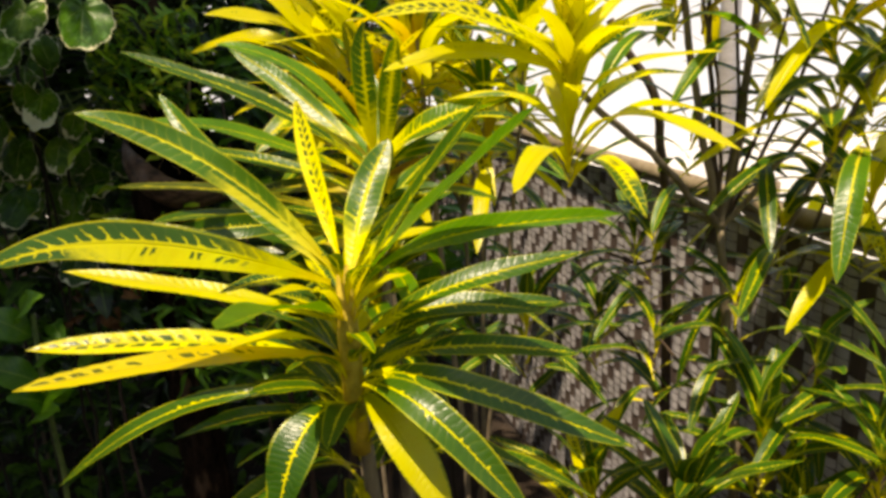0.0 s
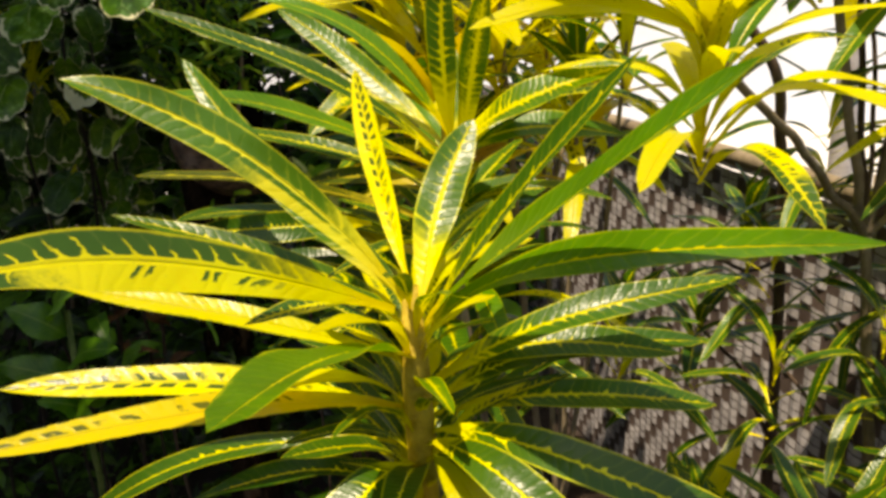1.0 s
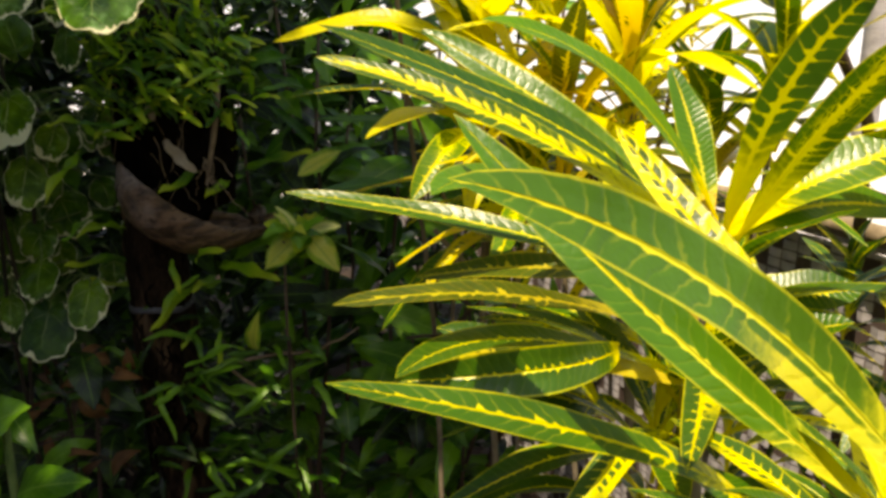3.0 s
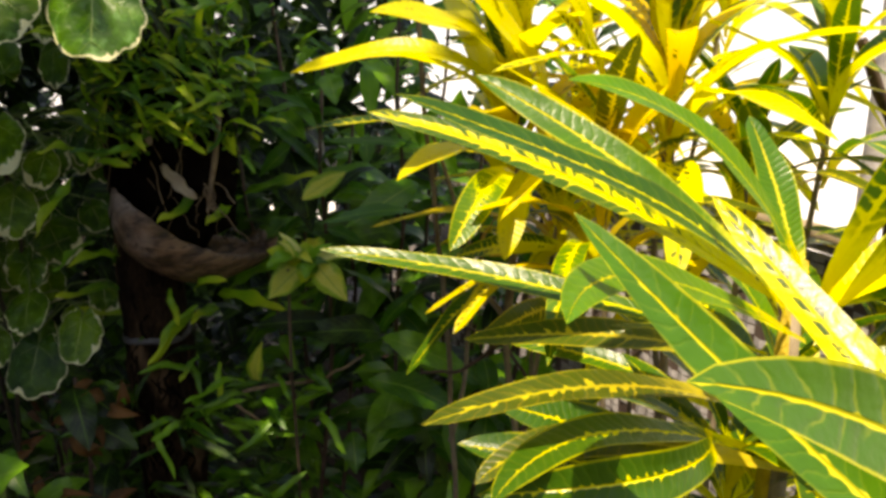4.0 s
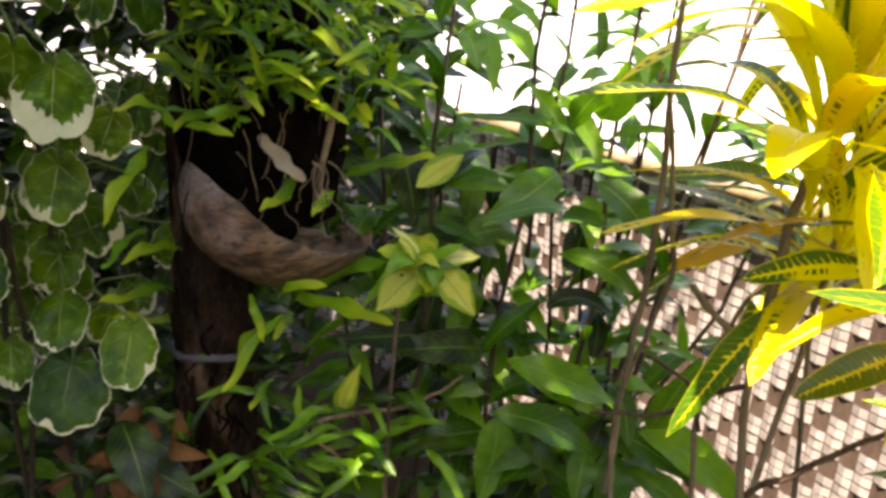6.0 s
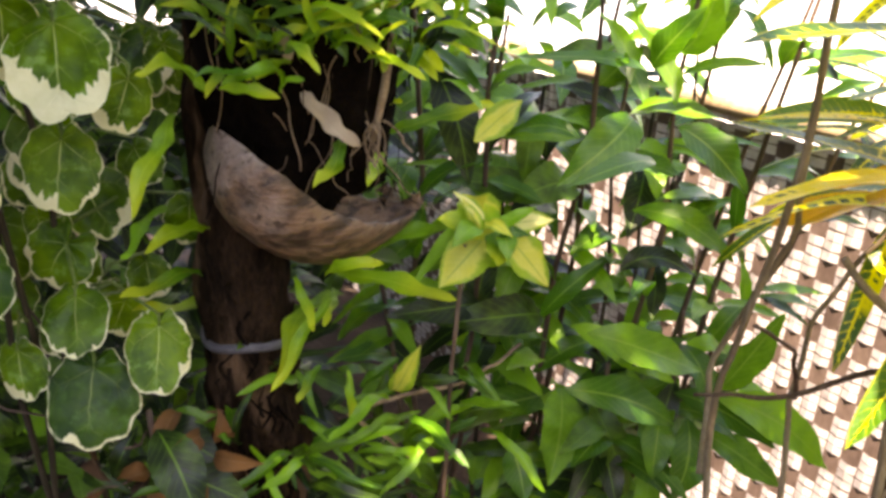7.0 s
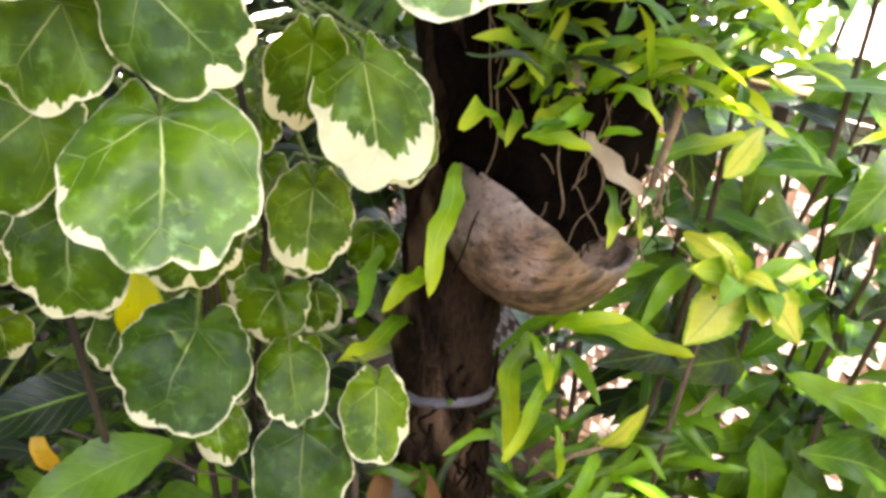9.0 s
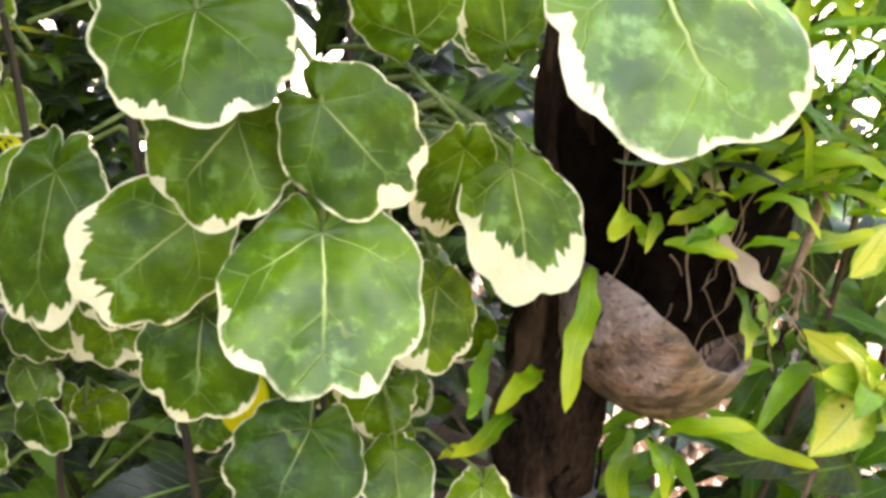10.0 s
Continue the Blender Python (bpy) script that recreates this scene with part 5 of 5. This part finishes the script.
shoot(bush, (-0.269, 1.300, 0.944), None, (-0.142, 1.311, 0.883), 0.041, lance, (0, -0.6, 0.8))
shoot(bush, (-0.238, 1.389, 0.885), None, (-0.272, 1.308, 0.823), 0.046, lance, (0, -0.9, 0.35))
shoot(bush, (-0.210, 1.473, 0.818), None, (-0.350, 1.451, 0.814), 0.039, lance, (0, -0.6, 0.8))
shoot(bush, (-0.256, 1.361, 1.168), None, (-0.314, 1.412, 1.158), 0.023, lance, (0, -0.6, 0.8))
shoot(bush, (-0.164, 1.360, 1.178), None, (-0.108, 1.320, 1.125), 0.041, lance, (0, -0.7, 0.7))
shoot(bush, (-0.197, 1.360, 1.098), None, (-0.107, 1.320, 1.057), 0.029, lance, (0, -0.7, 0.7), 0.25)
shoot(bush, (-0.112, 1.340, 0.868), None, (-0.136, 1.300, 0.792), 0.044, lance, (0, -0.8, 0.5))
shoot(bush, (-0.085, 1.340, 0.894), None, (0.041, 1.300, 0.814), 0.047, lance, (0, -0.7, 0.7))
shoot(bush, (-0.055, 1.380, 0.872), None, (-0.024, 1.340, 0.988), 0.041, lance, (0, -0.8, 0.5))
shoot(bush, (-0.083, 1.360, 0.834), None, (0.005, 1.320, 0.778), 0.036, lance, (0, -0.7, 0.7))
shoot(bush, (-0.149, 1.400, 1.187), None, (-0.222, 1.360, 1.273), 0.024, lance, (0, -0.8, 0.5))
shoot(bush, (-0.154, 1.400, 1.237), None, (-0.146, 1.360, 1.302), 0.038, lance, (0, -0.8, 0.5))
shoot(bush, (-0.180, 1.400, 1.219), None, (-0.325, 1.360, 1.240), 0.014, lance, (0, -0.7, 0.7))
shoot(bush, (-0.209, 1.380, 0.878), None, (-0.166, 1.340, 0.768), 0.037, shade, (0, -0.8, 0.5))
shoot(bush, (-0.297, 1.360, 0.836), None, (-0.290, 1.320, 0.794), 0.035, lance, (0, -0.8, 0.5))
shoot(bush, (-0.421, 1.360, 0.917), None, (-0.403, 1.320, 0.991), 0.022, cream, (0, -0.8, 0.4))
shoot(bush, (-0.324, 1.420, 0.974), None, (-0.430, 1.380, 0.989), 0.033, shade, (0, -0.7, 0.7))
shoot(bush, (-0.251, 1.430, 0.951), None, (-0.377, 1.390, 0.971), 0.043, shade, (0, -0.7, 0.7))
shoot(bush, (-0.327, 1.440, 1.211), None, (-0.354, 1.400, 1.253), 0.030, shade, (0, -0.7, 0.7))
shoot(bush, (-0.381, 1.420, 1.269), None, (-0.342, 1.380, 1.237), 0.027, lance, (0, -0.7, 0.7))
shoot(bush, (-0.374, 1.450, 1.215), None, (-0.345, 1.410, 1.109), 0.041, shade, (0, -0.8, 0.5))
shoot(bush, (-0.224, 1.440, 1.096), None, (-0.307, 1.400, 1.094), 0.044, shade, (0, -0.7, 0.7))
shoot(bush, (-0.189, 1.420, 1.204), None, (-0.244, 1.380, 1.275), 0.024, lance, (0, -0.8, 0.5))
shrub_leaf(bush, (-0.257, 1.420, 0.956), (-0.190, 1.400, 1.037), .024, lance)
shrub_leaf(bush, (-0.313, 1.420, 1.153), (-0.244, 1.390, 1.159), .020, lance)
shrub_leaf(bush, (-0.134, 1.430, 1.209), (-0.066, 1.380, 1.230), .018, lance)
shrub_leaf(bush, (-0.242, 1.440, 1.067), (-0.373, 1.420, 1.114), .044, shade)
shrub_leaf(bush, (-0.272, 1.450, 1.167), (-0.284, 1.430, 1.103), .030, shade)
shrub_leaf(bush, (-0.198, 1.360, 1.231), (-0.171, 1.330, 1.286), .03, lance)
shrub_leaf(bush, (-0.311, 1.380, 1.320), (-0.299, 1.350, 1.285), .03, lance)
shrub_leaf(bush, (-0.405, 1.350, 1.296), (-0.338, 1.320, 1.319), .03, lance)
shrub_leaf(bush, (-0.237, 1.380, 0.966), (-0.139, 1.330, 0.920), .034, lance)
shrub_leaf(bush, (-0.145, 1.340, 0.878), (-0.164, 1.300, 0.824), .036, lance)
shrub_leaf(bush, (-0.120, 1.360, 0.887), (-0.029, 1.300, 0.849), .036, lance)
branch(bush, [(-0.45, 1.365, 0.895), (-0.40, 1.37, 0.905), (-0.335, 1.385, 0.905), (-0.28, 1.41, 0.93)], 0.0028, root)
branch(bush, [(-0.475, 1.37, 0.895), (-0.44, 1.365, 0.865), (-0.40, 1.36, 0.83)], 0.0026, root)
cluster = thing("variegated_shrub", (-0.395, 1.325, 0), "slim shoot with yellow and cream variegated leaves", "shrub")
traced(cluster, (-0.343, 1.334, 1.091), None, (-0.390, 1.313, 1.050), 0.039, cream, (-0.2, -0.8, 0.55), shape="lance")
traced(cluster, (-0.335, 1.321, 1.099), None, (-0.291, 1.311, 1.047), 0.036, cream, (0.2, -0.8, 0.55), shape="lance")
traced(cluster, (-0.348, 1.323, 1.101), None, (-0.391, 1.327, 1.109), 0.024, strap, (0, -0.6, 0.8), shape="lance")
traced(cluster, (-0.332, 1.347, 1.092), None, (-0.353, 1.410, 1.100), 0.036, cream, (0, -0.8, 0.6), shape="lance")
traced(cluster, (-0.331, 1.332, 1.099), None, (-0.287, 1.323, 1.106), 0.022, cream, (0, -0.7, 0.75), shape="lance")
traced(cluster, (-0.336, 1.326, 1.095), None, (-0.344, 1.292, 1.078), 0.027, strap, (0, -0.85, 0.5), shape="lance")
traced(cluster, (-0.335, 1.336, 1.097), None, (-0.347, 1.339, 1.118), 0.015, strap, (0, -0.85, 0.5), shape="lance")
attach(part("stem", tube(bend((-0.39, 1.40, -0.02), (-0.365, 1.327, 1.085), 0, 0.004, 8, rng), 0.0022, 6), twig), cluster)
r = random.Random(17)
for k in range(14):
    base = Vector((-0.348, 1.325, 1.09)) + Vector((r.uniform(-0.012, 0.012), r.uniform(-0.01, 0.012), r.uniform(-0.03, 0.012)))
    way = Vector((r.uniform(-1, 1), r.uniform(-1, 0.4), r.uniform(-0.4, 0.8))).normalized()
    shrub_leaf(cluster, base, base + way * r.uniform(0.025, 0.05), r.uniform(0.012, 0.022), r.choice([cream, strap, lance]), r.uniform(0.1, 0.3))
r = random.Random(9)
bush_stems = []
for k in range(11):
    foot = Vector((-0.30 + r.uniform(-0.10, 0.14), 1.46 + r.uniform(-0.04, 0.10), -0.02))
    top = Vector((-0.44 + 0.058 * k + r.uniform(-0.03, 0.03), 1.42 + r.uniform(-0.04, 0.12), r.uniform(1.25, 1.6)))
    pts = bend(foot, top, 0, 0.010, 10, r)
    bush_stems.append(pts)
    attach(part("stem", tube(pts, [0.0052 - 0.0003 * j for j in range(11)], 7), twig), bush)
for k in range(270):
    pts = bush_stems[min(10, int(11 * r.random() ** 1.15))]
    s = r.uniform(4.0, 9.9)
    i = min(9, int(s))
    p = pts[i].lerp(pts[i + 1], s - i)
    way = Vector((r.uniform(-1, 1), r.uniform(-0.9, 0.8), r.uniform(-0.5, 0.5))).normalized()
    shrub_leaf(bush, p, p + way * r.uniform(0.06, 0.12), r.uniform(0.018, 0.034), r.choice([lance, lance, shade]), r.uniform(0.05, 0.25), (0, -0.3, 1))


screen_stems = []
for k in range(7):  # leafier stems that stand close before the fence
    foot = Vector((-0.30 + 0.045 * k, 1.52 + r.uniform(-0.05, 0.05), -0.02))
    pts = bend(foot, foot + Vector((r.uniform(-0.05, 0.03), r.uniform(-0.06, 0.02), r.uniform(1.12, 1.27))), 0, 0.010, 10, r)
    screen_stems.append(pts)
    attach(part("stem", tube(pts, [0.0045 - 0.00025 * j for j in range(11)], 7), dark_twig), bush)
for k in range(125):
    pts = r.choice(screen_stems[:5] + screen_stems)
    s = r.uniform(5.0, 9.95)
    p = pts[int(s)].lerp(pts[int(s) + 1], s - int(s))
    way = Vector((r.uniform(-1, 1), r.uniform(-0.9, 0.3), r.uniform(-0.6, 0.4))).normalized()
    shrub_leaf(bush, p, p + way * r.uniform(0.07, 0.12), r.uniform(0.024, 0.040), r.choice([lance, lance, shade]), r.uniform(0.05, 0.25), (0, -0.5, 0.9))
for foot, top in (((-0.14, 1.40, -0.02), (-0.12, 1.37, 0.98)), ((-0.22, 1.38, -0.02), (-0.20, 1.36, 0.93))):
    pts = bend(foot, top, 0, 0.008, 10, r)
    attach(part("stem", tube(pts, [0.0045 - 0.0002 * j for j in range(11)], 7), twig), bush)
    for k in range(17):
        s = r.uniform(7.0, 9.95)
        p = pts[int(s)].lerp(pts[int(s) + 1], s - int(s))
        way = Vector((r.uniform(-1, 1), r.uniform(-1.0, 0.3), r.uniform(-0.7, 0.3))).normalized()
        shrub_leaf(bush, p, p + way * r.uniform(0.07, 0.12), r.uniform(0.024, 0.036), r.choice([lance, lance, shade]), r.uniform(0.08, 0.25), (0, -0.4, 1))


# ---- dark hedge behind, its shade put into the leaf colour, joined because nobody could count its leaves ----
def foliage(name, count, low, high, size, material, seed, label, thin=None):
    """Many small leaves in a box, as one mesh."""
    r = random.Random(seed)
    bm = bmesh.new()
    made = 0
    while made < count:
        p = Vector([r.uniform(a, b) for a, b in zip(low, high)])
        if thin and r.random() > thin(p) or in_gap(p, 0.05 + 0.04 * p.y) or (p - Vector((-1.02, 1.62, 1.28))).length < 0.22:
            continue
        made += 1
        way = Vector((r.uniform(-1, 1), r.uniform(-1, 0.6), r.uniform(-0.7, 0.6))).normalized()
        long = r.uniform(0.7, 1.2) * size
        blade(p, p + way * long, long * r.uniform(0.25, 0.45), "lance", r.uniform(0.05, 0.25), (r.uniform(-0.4, 0.4), -0.4, 0.9), 0.2, 0.0, 5, r, bm)
    return tagged(part(name, bm, material), label, "hedge", kind="stuff")


def clumpy(p):
    return 0.25 + 0.75 * max(0.0, min(1.0, 0.5 + 1.6 * noise.noise(p * 4.0)))


def mound(low, high, rough=0.35):
    """Thins a hedge towards its top and ends, with an uneven outline."""
    def keep(p):
        x = (p.x - low[0]) / (high[0] - low[0])
        z = (p.z - low[2]) / (high[2] - low[2])
        top = 0.92 + rough * noise.noise(Vector((p.x * 2.2, p.y * 2.2, 1.0))) - 0.35 * max(0.0, 0.15 - x) / 0.15
        return clumpy(p) if z < top else 0.0
    return keep


# round leaf that a gap cut in the added crown leaves in sun
SUN_FLECK = Vector((-0.474, 1.104, 1.376))


def bough(*lumps):
    """Keeps leaves inside uneven rounded lumps of the added crown, each given by its middle and size, with a small gap
    that lets the sun in on one round leaf.
    """
    def keep(p):
        if (p - SUN_FLECK).cross(toward_sun).length < 0.1:
            return 0.0
        near = min(Vector(((p.x - m[0]) / size[0], (p.y - m[1]) / size[1], (p.z - m[2]) / size[2])).length for m, size in lumps)
        return (0.7 + 0.3 * clumpy(p)) if near < 1.0 + 0.10 * noise.noise(p * 1.8) else 0.0
    return keep


foliage("hedge", 5200, (-2.6, 1.50, 0.05), (-0.40, 2.10, 2.2), 0.075, shade, 31, "dense hedge of small leaves, shade put into their dark green", mound((-2.6, 1.5, 0.05), (-0.40, 2.10, 2.2), 0.25))
foliage("hedge_far", 9500, (-5.5, 2.2, 0.0), (-0.55, 3.6, 2.9), 0.16, shade, 32, "deep hedge of leaves darkened to hold its shade", mound((-5.5, 2.2, 0.0), (-0.55, 3.6, 2.9)))
foliage("hedge_back", 5600, (-2.6, 1.95, 0.8), (-0.22, 2.7, 2.05), 0.12, shade, 36, "leafy hedge tops beyond the trunk, darkened to hold shade", mound((-2.6, 1.95, 0.8), (-0.22, 2.7, 2.05), 0.2))
foliage("hedge_top", 230, (-0.42, 1.48, 1.10), (0.08, 1.95, 1.85), 0.085, lance, 34, "leafy tops of the hedge shrubs against the light", clumpy)
# out of view; each lump is placed for the shade that it casts
crown = foliage("crown", 21000, (-3.6, -0.8, 2.10), (-0.12, 2.7, 3.5), 0.12, shade, 33, "unseen leafy crown added to shade trunk, shrubs and hedge", bough(((-2.22, 0.72, 2.80), (1.45, 1.50, 0.60)), ((-0.75, 1.20, 2.50), (0.57, 0.50, 0.24)), ((-0.33, 0.90, 2.50), (0.30, 0.22, 0.16)), ((-0.82, 0.44, 2.62), (0.28, 0.26, 0.22))))
attach(crown, tree)
# limbs added to carry the unseen crown
for end in ((-1.6, 0.9, 2.8), (-2.3, 1.8, 2.9), (-1.3, 2.4, 2.7), (-2.0, 0.5, 2.7)):
    attach(part("limb", tube(bend((-0.555, 1.388, 2.4 if end[2] > 2.4 else 2.1), end, 0.05, 0.02, 8, rng), [0.024 - 0.002 * k for k in range(9)], 8), bark), tree)
